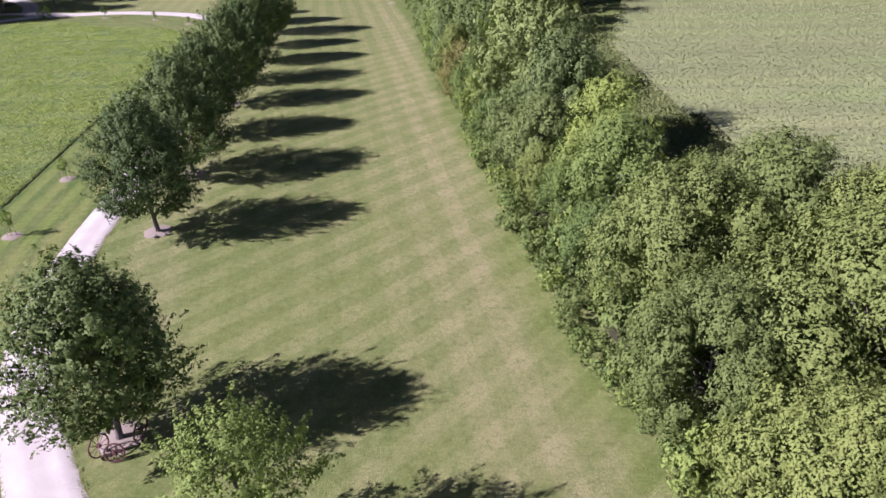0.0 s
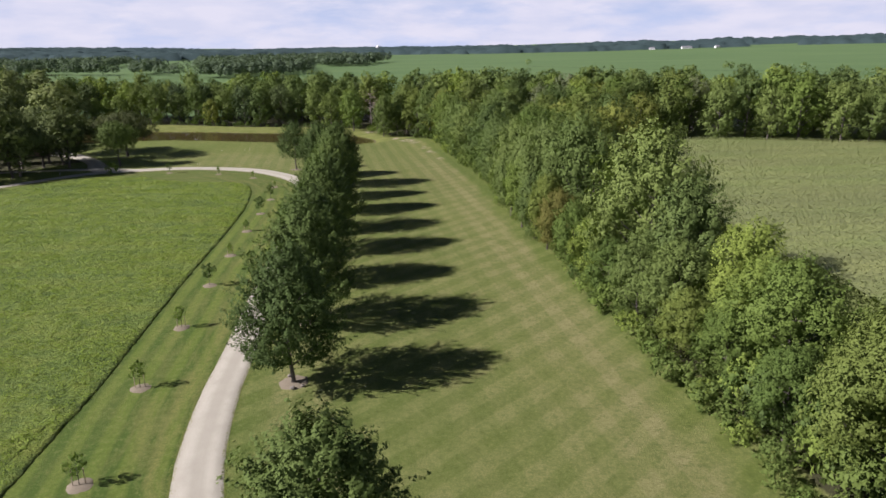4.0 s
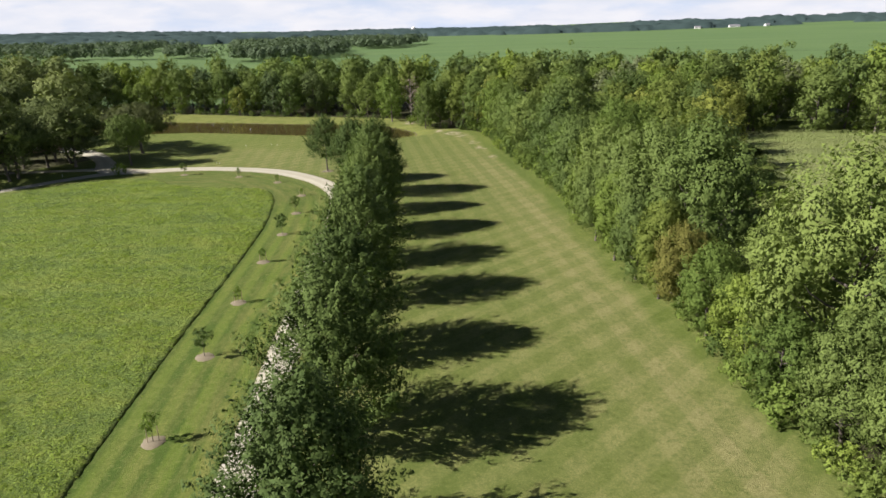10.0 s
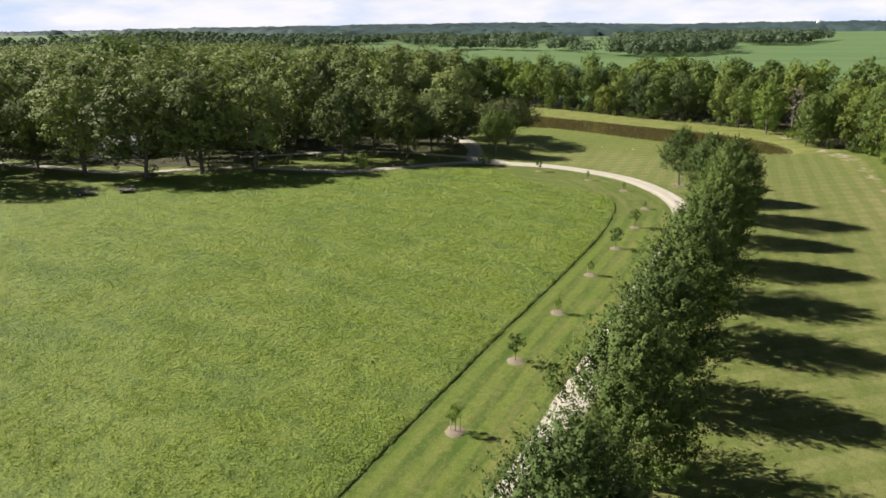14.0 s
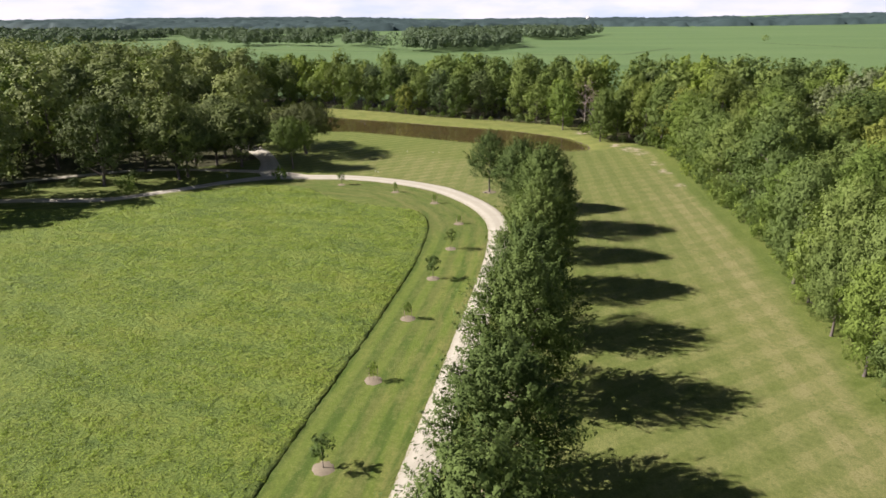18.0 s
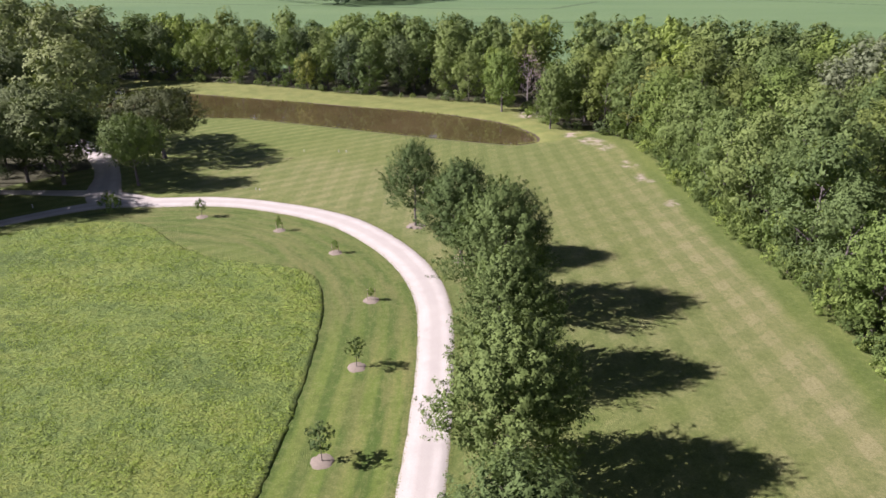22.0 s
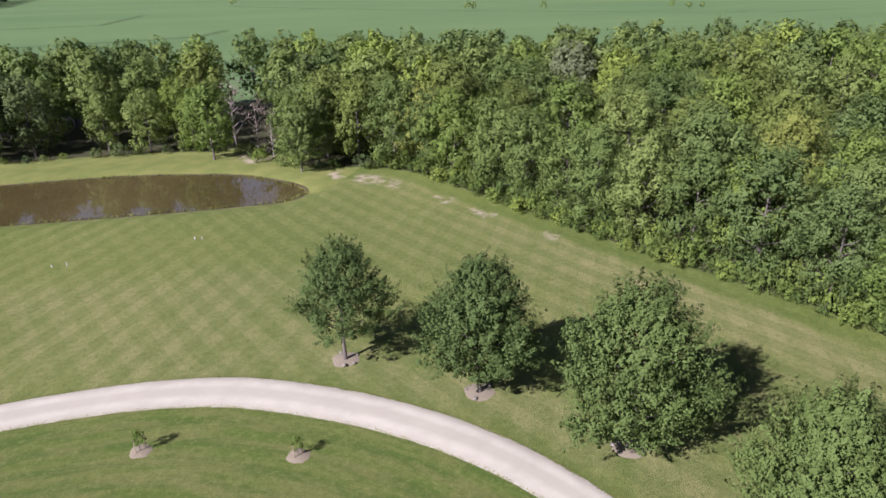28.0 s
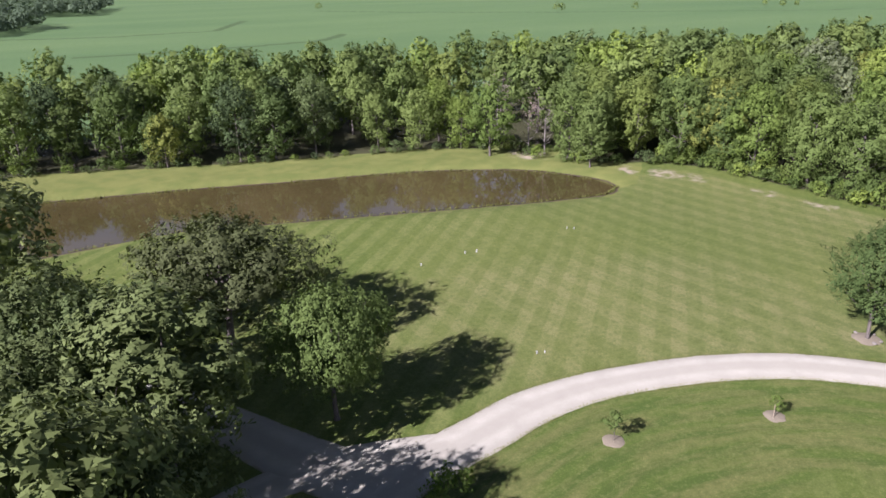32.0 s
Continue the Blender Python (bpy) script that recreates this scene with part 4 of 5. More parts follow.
# ---- the row of maples along the lane ----
for k, (x, y, s) in enumerate(MAPLES):
    plant("maple_tree", "open" if k == 10 else "maple", k % 3, x, y, s, "open-crowned maple with a pale trunk at the lane's bend" if k == 10 else "dense dark green maple standing in a mulch ring on mown grass", "tree", "row of maples along the lane", None, None, 1.0, 1.03 if k == 0 else 0.95 if k == 10 else (1.05, 0.95, 1.0)[k % 3])
plant("maple_tree", "open", 0, -8.5, 18.0, 0.8, "thinning maple with pale yellow-green leaves beside the lane", "tree", "row of maples along the lane", LEAF_SPRING)
plant("maple_tree", "open", 2, 1.6, 10.8, 0.86, "thinning maple with pale yellow-green leaves beside the lane", "tree", "row of maples along the lane", LEAF_PALE)


# ---- the hedgerow beside the corn ----
def open_view(x, y):
    """True in the gaps before the yellow and the silvery tree."""
    return line_distance([(-11.4, 204.5), (-17, 190)], x, y) < 4.6 or line_distance([(27.4, 216), (18, 203)], x, y) < 4.8


def scatter(poly, gap, seed, tries=6000):
    """Places in a polygon, no two nearer than the gap."""
    rng = np.random.default_rng(seed)
    p = np.array(poly, float)
    lo, hi = p.min(0), p.max(0)
    c = rng.uniform(lo, hi, (tries, 2))
    c = c[inside(poly, c[:, 0], c[:, 1])]
    got = []
    for q in c:
        if all((q[0] - a) ** 2 + (q[1] - b) ** 2 > gap * gap for a, b in got):
            got.append((float(q[0]), float(q[1])))
    return got


def hedge_height(x, y):
    return float(np.interp(y, [-5, 45, 60, 72, 95, 110, 150, 180, 215], [12.5, 12.5, 13, 15.5, 15, 14, 14.3, 14.8, 16.5]))


rng = np.random.default_rng(5)
edge = spline(HEDGE_EDGE, 1.0)
EDGE_LABELS = ("leafy green hedgerow tree at the lawn's edge", "dense mid-green hedgerow tree over undergrowth")
# the narrow stretch, tree by tree: x, y, height, radius, leaves, label
TALL_HEDGE = [
    (9.0, 67.0, 18.6, 5.8, LEAF_WOOD, "tall pale olive-green tree standing above the hedgerow"),
    (11.0, 62.0, 14.2, 4.4, LEAF_WOOD, "dark grey-green tree of the hedgerow"),
    (14.3, 55.5, 11.8, 3.6, LEAF_HEDGE, "rounded green tree on the corn side of the hedgerow"),
    (5.6, 87.2, 17.6, 5.2, LEAF_MAPLE, "tall dark green tree of the hedgerow"),
    (3.0, 93.0, 16.4, 4.6, LEAF_WOOD, "tall mid-green tree of the hedgerow"),
    (6.0, 97.5, 15.0, 4.2, LEAF_MAPLE, "dark green tree of the hedgerow"),
    (1.4, 101.0, 15.2, 4.4, LEAF_WOOD, "dense mid-green tree of the hedgerow"),
    (5.0, 105.5, 14.6, 4.2, LEAF_HEDGE, "leafy green tree of the hedgerow"),
    (0.0, 109.0, 14.6, 4.2, LEAF_WOOD, "dense mid-green tree of the hedgerow"),
    (6.8, 112.5, 14.0, 4.2, LEAF_WOOD, "dense mid-green tree of the hedgerow"),
    (1.8, 115.0, 14.4, 4.0, LEAF_SPRING, "bright yellow-green tree of the hedgerow"),
    (3.6, 119.0, 16.6, 4.6, LEAF_HEDGE, "tall leafy tree of the hedgerow"),
    (-2.2, 118.6, 14.8, 4.0, LEAF_WOOD, "dense mid-green tree of the hedgerow"),
    (-1.8, 112.8, 8.6, 2.7, LEAF_SPRING, "low bright green tree at the lawn's edge"),
    (1.4, 85.0, 10.2, 3.0, LEAF_PALE, "low pale-topped tree at the lawn's edge"),
    (2.2, 81.2, 9.0, 2.7, LEAF_RUST, "low hedgerow tree with rusty yellow leaves"),
    (3.2, 76.4, 8.6, 2.7, LEAF_SPRING, "low bright green tree at the lawn's edge"),
    (8.2, 76.6, 10.5, 3.2, LEAF_WOOD, "low mid-green tree inside the hedgerow"),
    (4.4, 71.2, 8.0, 2.6, LEAF_HEDGE, "low leafy tree at the lawn's edge"),
    (4.9, 66.4, 7.2, 2.4, LEAF_SPRING, "low yellow-green tree at the lawn's edge"),
    (6.6, 61.0, 9.4, 3.0, LEAF_WOOD, "grey-green leafy tree of the hedgerow"),
    (0.4, 90.4, 9.5, 2.8, LEAF_WOOD, "low mid-green tree at the lawn's edge"),
    (-0.6, 96.6, 10.6, 3.2, LEAF_HEDGE, "leafy green tree at the lawn's edge"),
    (-1.4, 104.4, 10.4, 3.0, LEAF_WOOD, "dense mid-green tree at the lawn's edge"),
]
for k, (x, y, h, r, leaf, label) in enumerate(TALL_HEDGE):
    plant("hedgerow_tree", "near", k % 4, x, y, h / 14.0, label, "tree", "trees of the hedgerow", leaf, None, 1.0, (r / 4.9) / (h / 14.0))
for k, (x, y) in enumerate(edge[::7]):
    if y < 122:
        continue
    h = (hedge_height(x, y) + 1.2) * rng.uniform(0.72, 0.98)
    px, py = x + 4.0 + rng.uniform(-0.8, 0.8), y + rng.uniform(-1, 1)
    leaf = LEAF_MAPLE if y > 150 and k % 5 else LEAF_WOOD if k % 3 else None
    plant("hedgerow_tree", "big", k % 4, px, py, h / 15.0, EDGE_LABELS[k % 2], "tree", "trees of the hedgerow", leaf, None, 1.0, 0.95)
inner = [(x, y) for x, y in scatter(HEDGE_AREA, 8.2, 8) if line_distance(HEDGE_EDGE, x, y) > 7.0 and y > 121 and not open_view(x, y)]
for k, (x, y) in enumerate(inner):
    h = (hedge_height(x, y) + 1.5) * rng.uniform(0.8, 1.12)
    leaf = (None, LEAF_PALE, LEAF_WOOD, LEAF_PALE, None, LEAF_GOLD, LEAF_MAPLE, LEAF_PALE)[(k * 5) % 8 if k % 9 else 2]
    plant("hedgerow_tree", "big", k % 4, x, y, h / 15.0, "tall leafy tree in the hedgerow between lawn and corn", "tree", "trees of the hedgerow", leaf)
# the broad pale trees at the near end, x, y, height, breadth
for k, (x, y, h, w) in enumerate([(20.5, 37.5, 12.9, 0.93), (26.0, 33.0, 12.6, 0.93), (14.5, 34.5, 12.2, 0.9), (13.2, 25.8, 10.2, 0.85), (21.0, 27.0, 12.8, 0.97), (15.5, 17.5, 10.0, 0.9), (23.0, 17.0, 11.5, 1.0), (20, 7, 11, 1.0), (27.5, 25, 11.5, 0.95)]):
    plant("pale_tree", "broad", k % 3, x, y, h / 12.0, "broad pale yellow-green tree with a spreading crown", "tree", "pale trees at the hedgerow's end", None, None, 1.0, w)
for k, (x, y, h, leaf) in enumerate([(12.6, 45.0, 11.6, LEAF_SPRING), (13.2, 50.4, 10.0, LEAF_HEDGE), (10.6, 40.5, 7.2, LEAF_SPRING), (8.0, 53.0, 6.5, LEAF_PALE), (9.6, 48.0, 6.8, LEAF_SPRING), (8.6, 57.0, 9.5, LEAF_WOOD)]):
    plant("hedgerow_tree", "near", k % 4, x, y, h / 14.0, "bright green leafy tree of the hedgerow" if leaf is LEAF_SPRING else "grey-green leafy tree of the hedgerow", "tree", "trees of the hedgerow", leaf)
plant("hedgerow_tree", "big", 3, -11.4, 204.5, 1.0, "hedgerow tree with yellowing leaves", "tree", "trees of the hedgerow", LEAF_GOLD)
for k, (x, y) in enumerate(edge[::2]):
    if y < -4:
        continue
    for again in range(2 if y > 85 else 1):
        s = rng.uniform(0.5, 1.0)
        shrub(x + rng.uniform(0.6, 2.0) + again * 1.6 - (1.1 if y < 78 else 0.0), y + rng.uniform(-0.7, 0.7), s, k % 4, "low green bush at the foot of the hedgerow", "bushes along the hedgerow", LEAF_HEDGE if (k + again) % 3 == 0 else None, 1.0 + 0.5 * again)
for k, (x, y) in enumerate([(10.6, 38), (11.8, 36), (12.5, 40.5), (9.8, 44.5), (10.2, 29), (12.2, 30.6), (13.6, 21), (12.4, 22.5), (9.2, 48), (8.4, 56.5)]):
    shrub(x, y, 0.75 + 0.12 * (k % 4), k % 4, "leafy bush closing the hedgerow's foot", "bushes along the hedgerow", (LEAF_SPRING, LEAF_HEDGE, None)[k % 3], 1.25)
for k in range(34):
    y = 30 + k * 2.4 + rng.uniform(-1, 1)
    x = float(np.interp(y, [30, 47, 62, 78, 110], [12, 11.5, 9, 6.5, 5.5]))
    shrub(x + rng.uniform(-1.5, 3.0), y, rng.uniform(0.8, 1.5), k % 4, "tall green bush inside the hedgerow", "bushes along the hedgerow", (LEAF_HEDGE, None, LEAF_WOOD)[k % 3], 1.3)
for k in range(22):
    y = 44 + k * 3.1 + rng.uniform(-1, 1)
    shrub(20.3 + rng.uniform(-1.2, 1.6), y, rng.uniform(0.35, 0.8), k % 4, "weedy green bush between hedgerow and corn", "bushes along the corn")


# ---- the wood behind the pond ----
rng = np.random.default_rng(9)
POND_SIDE = [(-165, 262), (-120, 258), (-84, 248), (-50, 240), (-38, 233), (-34, 222), (-26, 214), (-12, 208)]
for k, (x, y) in enumerate(scatter(TREELINE, 6.4, 11)):
    if np.hypot(x + 34, y - 231) < 8 or (x < -100 and line_distance(POND_SIDE, x, y) > 30):
        continue
    near = line_distance(POND_SIDE, x, y) < 13
    if line_distance([(-44, 212), (-26, 272)], x, y) < 7.0 or open_view(x, y):
        continue
    h = rng.uniform(10.0, 16.5) if near else rng.uniform(14.0, 19.5)
    leaf = {1: LEAF_HEDGE, 3: LEAF_MAPLE, 5: LEAF_HEDGE, 8: LEAF_OAK, 9: LEAF_MAPLE, 10: LEAF_PALE}.get(k % 12)
    plant("woodland_tree", "wood" if near else "back", k % 4, x, y, h / 18.0, "tall dark green tree in the wood behind the pond", "tree", "wood behind the pond", leaf)
rng = np.random.default_rng(10)
bank_edge = spline(POND_SIDE, 2.6)
for k, (x, y) in enumerate(bank_edge):
    if k % 5 == 3:
        continue
    shrub(x + rng.uniform(-0.8, 0.8), y - 1.2 + rng.uniform(-0.6, 0.8), rng.uniform(0.4, 0.95), k % 4, "dark bush at the foot of the wood", "bushes behind the pond", (LEAF_WOOD, LEAF_HEDGE, LEAF_OAK)[k % 3])
plant("narrow_tree", "narrow", 0, -31.0, 214.0, 1.02, "narrow grey-green tree beside the pond's end", "tree")
plant("narrow_tree", "narrow", 1, -27.0, 216.5, 1.0, "narrow dark tree beside the pond's end", "tree")
plant("woodland_tree", "wood", 1, -42.5, 229.5, 0.8, "lone green tree on the bank of the pond", "tree", "wood behind the pond", LEAF_HEDGE)
plant("woodland_tree", "wood", 2, -98, 251.5, 0.55, "low yellow-green tree on the bank", "tree", "wood behind the pond", LEAF_GOLD)
for x, y, s in ((-34.5, 228.5, 0.8), (-32.5, 226, 0.7), (-37, 236, 1.0)):
    plant("dead_tree", "thin", 0, x, y, s, "bare greyish-brown dead tree", "tree", "dead trees")
WOOD_BACK = [(-12, 210), (20, 226), (48, 196), (62, 190), (104, 177), (165, 158), (190, 185), (120, 222), (60, 248), (0, 272)]
for k, (x, y) in enumerate(scatter(WOOD_BACK, 7.4, 15)):
    if open_view(x, y):
        continue
    near = x > 45 and line_distance([(48, 196), (62, 190), (104, 177), (165, 158)], x, y) < 9
    leaf = {0: LEAF_PALE, 2: LEAF_HEDGE, 4: LEAF_HEDGE, 6: LEAF_OAK, 8: LEAF_MAPLE}.get(k % 13)
    plant("woodland_tree", "wood" if near else "back", k % 4, x, y, rng.uniform(15.0, 20.8) / 18.0, "tall tree in the wood behind the corn field", "tree", "trees behind the corn", leaf)
plant("woodland_tree", "wood", 0, 79.8, 242.3, 0.9, "bright lime-green tree above the wood", "tree", "trees behind the corn", LEAF_LIME)
for k, (x, y, s) in enumerate([(27.4, 216, 1.04), (34.5, 221, 1.0), (17.6, 204.5, 0.92), (65.6, 210.6, 0.98)]):
    plant("woodland_tree", "wood", 3 - k, x, y, s, "pale silvery tree above the wood", "tree", "trees behind the corn", LEAF_SILVER)

# ---- the wood round the house ----
rng = np.random.default_rng(12)
# (-164, 80) and (-185, 75): unseen trees, added to shadow the meadow.
edge_trees = [(-155.5, 98.5, 21), (-141.8, 103.6, 20.5), (-135.4, 112.6, 21), (-130.5, 123.3, 20.5), (-164, 80, 20), (-185, 75, 20), (-120.5, 152.3, 16.5), (-168, 95, 17), (-181, 90, 20), (-196, 86, 20), (-129.2, 167.6, 12), (-120, 169.4, 12.5),
              (-118, 186, 20), (-127, 148, 16), (-146, 117, 19), (-210, 82, 20), (-108.8, 148, 17), (-119.5, 139.5, 17)]
for k, (x, y, h) in enumerate(edge_trees):
    plant("shade_tree", "shade", k % 4, x, y, h / 18.0, "large dark shade tree at the edge of the meadow", "tree", "shade trees round the house", LEAF_CANOPY if k % 3 == 0 else None, None, 1.0, 1.28 if h > 18 else 1.05)
deep = [(x, y) for x, y in scatter(WOODS_LEFT, 8.2, 14) if x > -250 and min((x - a) ** 2 + (y - b) ** 2 for a, b, _ in edge_trees) > 36 and np.hypot(x + 131, y - 187) > 11 and np.hypot(x + 168, y - 114) > 11 and not (x > -130 and y > 178) and not (x > -136 and 146 < y < 186)]
for k, (x, y) in enumerate(deep[:120]):
    plant("shade_tree", "back", k % 4, x, y, rng.uniform(17.5, 23) / 18.0, "tall dark tree in the wood round the house", "tree", "shade trees round the house", (LEAF_CANOPY, LEAF_SHADE, LEAF_CANOPY, LEAF_WOOD, LEAF_CANOPY)[k % 5], None, 1.0, (1.0, 1.2, 0.9)[k % 3])
plant("oak_tree", "oak", 0, -97.8, 180.5, 1.13, "spreading dark oak on the lawn by the driveway", "tree", "", LEAF_OLIVE, None, 1.0, 1.16)
plant("young_tree", "oak", 1, -92.4, 164.4, 1.02, "rounded green tree beside the driveway", "tree", "", LEAF_ROW, None, 1.0, 0.72)
for x, y, s in ((-34, 231, 0.5), (-33, 228.6, 0.42), (-35.6, 229.6, 0.45), (-31.5, 230.5, 0.5)):
    shrub(x, y, s, 2, "dry brown brush heap in the clearing", "brush heaps", LEAF_DRY)
for k, (x, y, h, leaf) in enumerate([(-113.5, 170.5, 14.5, LEAF_SHADE), (-114.8, 161.4, 13.0, LEAF_SHADE), (-110.5, 163.0, 12.5, LEAF_SHADE), (-108.2, 167.6, 13.0, LEAF_OAK), (-108.6, 150.4, 13.2, LEAF_SHADE)]):
    plant("shade_tree", "oak", k % 3, x, y, h / 11.0, "leafy green tree beside the driveway with sunlit top", "tree", "shade trees round the house", leaf, None, 1.0, 0.88)
plant("shade_tree", "shade", 2, -104.2, 163.0, 14.6 / 18.0, "broad olive-green shade tree beside the driveway", "tree", "shade trees round the house", None, None, 1.0, 1.34)
shrub(-110.2, 134.9, 1.25, 1, "bright green bush beside the lane")
shrub(-88.6, 152.6, 0.8, 0, "round green bush at the fork of the lanes", "", LEAF_YOUNG, 1.3)
for k, (x, y) in enumerate([(-128, 131), (-124, 137), (-133, 124), (-118, 146), (-116, 164), (-146, 108)]):
    shrub(x, y, 0.7, k % 4, "dark low bush under the shade trees", "", LEAF_OAK)


# ---- young trees along the inside of the lane, each in its ring ----
def ring(x, y, r, name="mulch_ring", label="pale mulch ring round a tree"):
    rng = np.random.default_rng(int(abs(x * 31 + y * 7)))
    n = 20
    V = [(x, y, gz(x, y) + 0.09)]
    for k in range(n):
        a = 2 * math.pi * k / n
        q = r * rng.uniform(0.9, 1.1)
        V.append((x + q * 0.75 * math.cos(a), y + q * 0.75 * math.sin(a), gz(x, y) + 0.075))
    for k in range(n):
        a = 2 * math.pi * k / n
        q = r * rng.uniform(0.88, 1.12)
        V.append((x + q * math.cos(a), y + q * math.sin(a), gz(x + q * math.cos(a), y + q * math.sin(a)) - 0.03))
    F = [(0, 1 + k, 1 + (k + 1) % n) for k in range(n)] + [(1 + k, 1 + n + k, 1 + n + (k + 1) % n, 1 + (k + 1) % n) for k in range(n)]
    return tagged(mesh_object(name, V, F, MULCH, None, True), label, "mulch", "mulch rings")


for x, y, _ in MAPLES:
    ring(x, y, 1.3)
SAPLINGS = [(-35.3, 36.6, 1.0), (-36.8, 48.8, 1.05), (-37.9, 60.6, 1.0), (-39.2, 72.6, 0.9), (-40.5, 84.6, 0.75), (-42.0, 97.5, 0.8), (-43.0, 109.2, 1.0), (-44.1, 120.5, 0.95), (-46.2, 132.3, 0.6),
            (-53.6, 143.3, 0.7), (-63.0, 149.3, 0.8), (-75.4, 152.6, 0.85)]
DENSE = (3, 6, 7, 11)
for k, (x, y, s) in enumerate(SAPLINGS):
    dense = k in DENSE
    plant("young_tree", "sapling", k % 3, x, y, s, "small dense dark green young tree in a mulch ring" if dense else "thin pale staked young tree in a mulch ring", "young tree", "young trees along the lane", LEAF_ROW if dense else None, None, 1.1 if dense else 0.85, 1.05 if dense else 0.7)
    ring(x, y, 0.85)


# ---- far country ----
def far_wood(name, places, seed, label, per=46, leaf=None, low=10.0, high=17.0, size=2.1):
    """Many distant trees joined, each a mound of leafy patches."""
    rng = np.random.default_rng(seed)
    p = np.asarray(places, float)
    k = len(p)
    d = sphere_dirs(k * per, rng).reshape(k, per, 3)
    d[..., 2] = np.abs(d[..., 2]) * np.where(rng.uniform(size=(k, per)) < 0.3, -0.7, 1)
    h = rng.uniform(low, high, k)
    r = h * rng.uniform(0.36, 0.56, k)
    c = np.empty((k, per, 3))
    c[..., :2] = p[:, None] + d[..., :2] * r[:, None, None] * rng.uniform(0.75, 1.1, (k, per, 1))
    c[..., 2] = (height(p[:, 0], p[:, 1]) + h * 0.55)[:, None] + d[..., 2] * (h * 0.45)[:, None] * rng.uniform(0.85, 1.05, (k, per))
    n = d + rng.normal(0, 0.2, d.shape) + np.array([0, 0, 0.3])
    me = leaf_mesh(name, c.reshape(-1, 3), n.reshape(-1, 3), size * rng.uniform(0.7, 1.3, k * per), leaf or LEAF_FAR_HAZED, rng, 0.45, None, (d + np.array([0, 0, 0.25]) + rng.normal(0, 0.14, d.shape)).reshape(-1, 3))
    return tagged(new(name, me), label, "woods", kind="stuff")


def band(poly, gap, seed):
    rng = np.random.default_rng(seed)
    p = np.array(poly, float)
    lo, hi = p.min(0), p.max(0)
    xs, ys = np.arange(lo[0], hi[0], gap), np.arange(lo[1], hi[1], gap)
    X, Y = np.meshgrid(xs, ys)
    c = np.stack([X.ravel(), Y.ravel()], 1) + rng.uniform(-0.42, 0.42, (X.size, 2)) * gap
    return c[inside(poly, c[:, 0], c[:, 1])]


def broken(places):
    """Leaves out whole patches, so that fields show between the belts of trees."""
    return np.array([q for q in places if noise.noise(Vector((q[0] * 0.011, q[1] * 0.006, 2))) > -0.08])


far_wood("wood_canopy", np.concatenate([deep[110:], band([(-252, 86), (-700, 20), (-700, 420), (-420, 400), (-255, 330)], 9.0, 2)]) if len(deep) > 110 else band([(-252, 86), (-700, 20), (-700, 420), (-420, 400), (-255, 330)], 9.0, 2),
         21, "deep green woodland canopy behind the house", 100, LEAF_CANOPY, 15, 23, 1.5)
far_wood("tall_wood", band([(-372, 215), (-330, 212), (-325, 245), (-370, 250)], 9, 12), 25, "rounded rise of taller trees in the wood", 130, LEAF_WOOD, 26, 31, 1.8)
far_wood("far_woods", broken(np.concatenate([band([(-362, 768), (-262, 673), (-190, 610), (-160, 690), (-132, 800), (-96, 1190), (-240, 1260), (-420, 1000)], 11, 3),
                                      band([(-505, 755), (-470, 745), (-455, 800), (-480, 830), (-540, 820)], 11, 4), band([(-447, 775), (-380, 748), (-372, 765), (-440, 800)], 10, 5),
                                      band([(-900, 820), (-760, 800), (-640, 900), (-500, 1000), (-560, 1250), (-900, 1200)], 14, 14)])), 22, "distant dark green woods among fields, tinted for haze", 120, LEAF_FAR_HAZED, 11, 18, 1.9)
far_wood("field_trees", np.array([(253, 638), (94, 836), (256, 634), (420, 560), (432, 552), (445, 548), (300, 590)]), 24, "lone trees standing in the far crop field", 60, LEAF_WOOD, 5, 9, 1.4)


def canopy(name, poly, step, low, high, seed, label):
    """The roof of a distant wood as one bumpy sheet that comes down to the ground at its edges."""
    rng = np.random.default_rng(seed)
    p = np.array(poly, float)
    lo, hi = p.min(0), p.max(0)
    xs, ys = np.arange(lo[0] - step, hi[0] + 2 * step, step), np.arange(lo[1] - step, hi[1] + 2 * step, step)
    X, Y = np.meshgrid(xs, ys)
    x, y = X.ravel() + rng.uniform(-0.4, 0.4, X.size) * step, Y.ravel() + rng.uniform(-0.4, 0.4, X.size) * step
    belt = np.array([noise.noise(Vector((a * 0.0016, b * 0.0075, seed))) for a, b in zip(x, y)])
    mound = np.array([noise.noise(Vector((a * 0.011, b * 0.011, 1.5))) for a, b in zip(x, y)])
    ok = inside(poly, x, y) & (belt > -0.12)
    z = height(x, y) + np.where(ok, rng.uniform(low, high, len(x)) + 7 * mound, -1.0)
    f = grid_faces(len(xs), len(ys))
    f = f[ok[f].any(1)]
    used = np.unique(f)
    remap = np.full(len(x), -1)
    remap[used] = np.arange(len(used))
    me = quad_mesh(name, np.stack([x, y, z], 1)[used], remap[f], LEAF_SKYLINE_HAZED, True)
    return tagged(new(name, me), label, "woods", kind="stuff")


canopy("horizon_woods", [(-3200, 1300), (-2600, 1500), (-700, 1500), (-130, 1780), (700, 1840), (1700, 1500), (1900, 1900), (300, 2600), (-300, 3300), (-1300, 3500), (-3200, 2900)], 14.0, 6, 16, 23, "wooded skyline beyond the fields, coloured haze-blue")
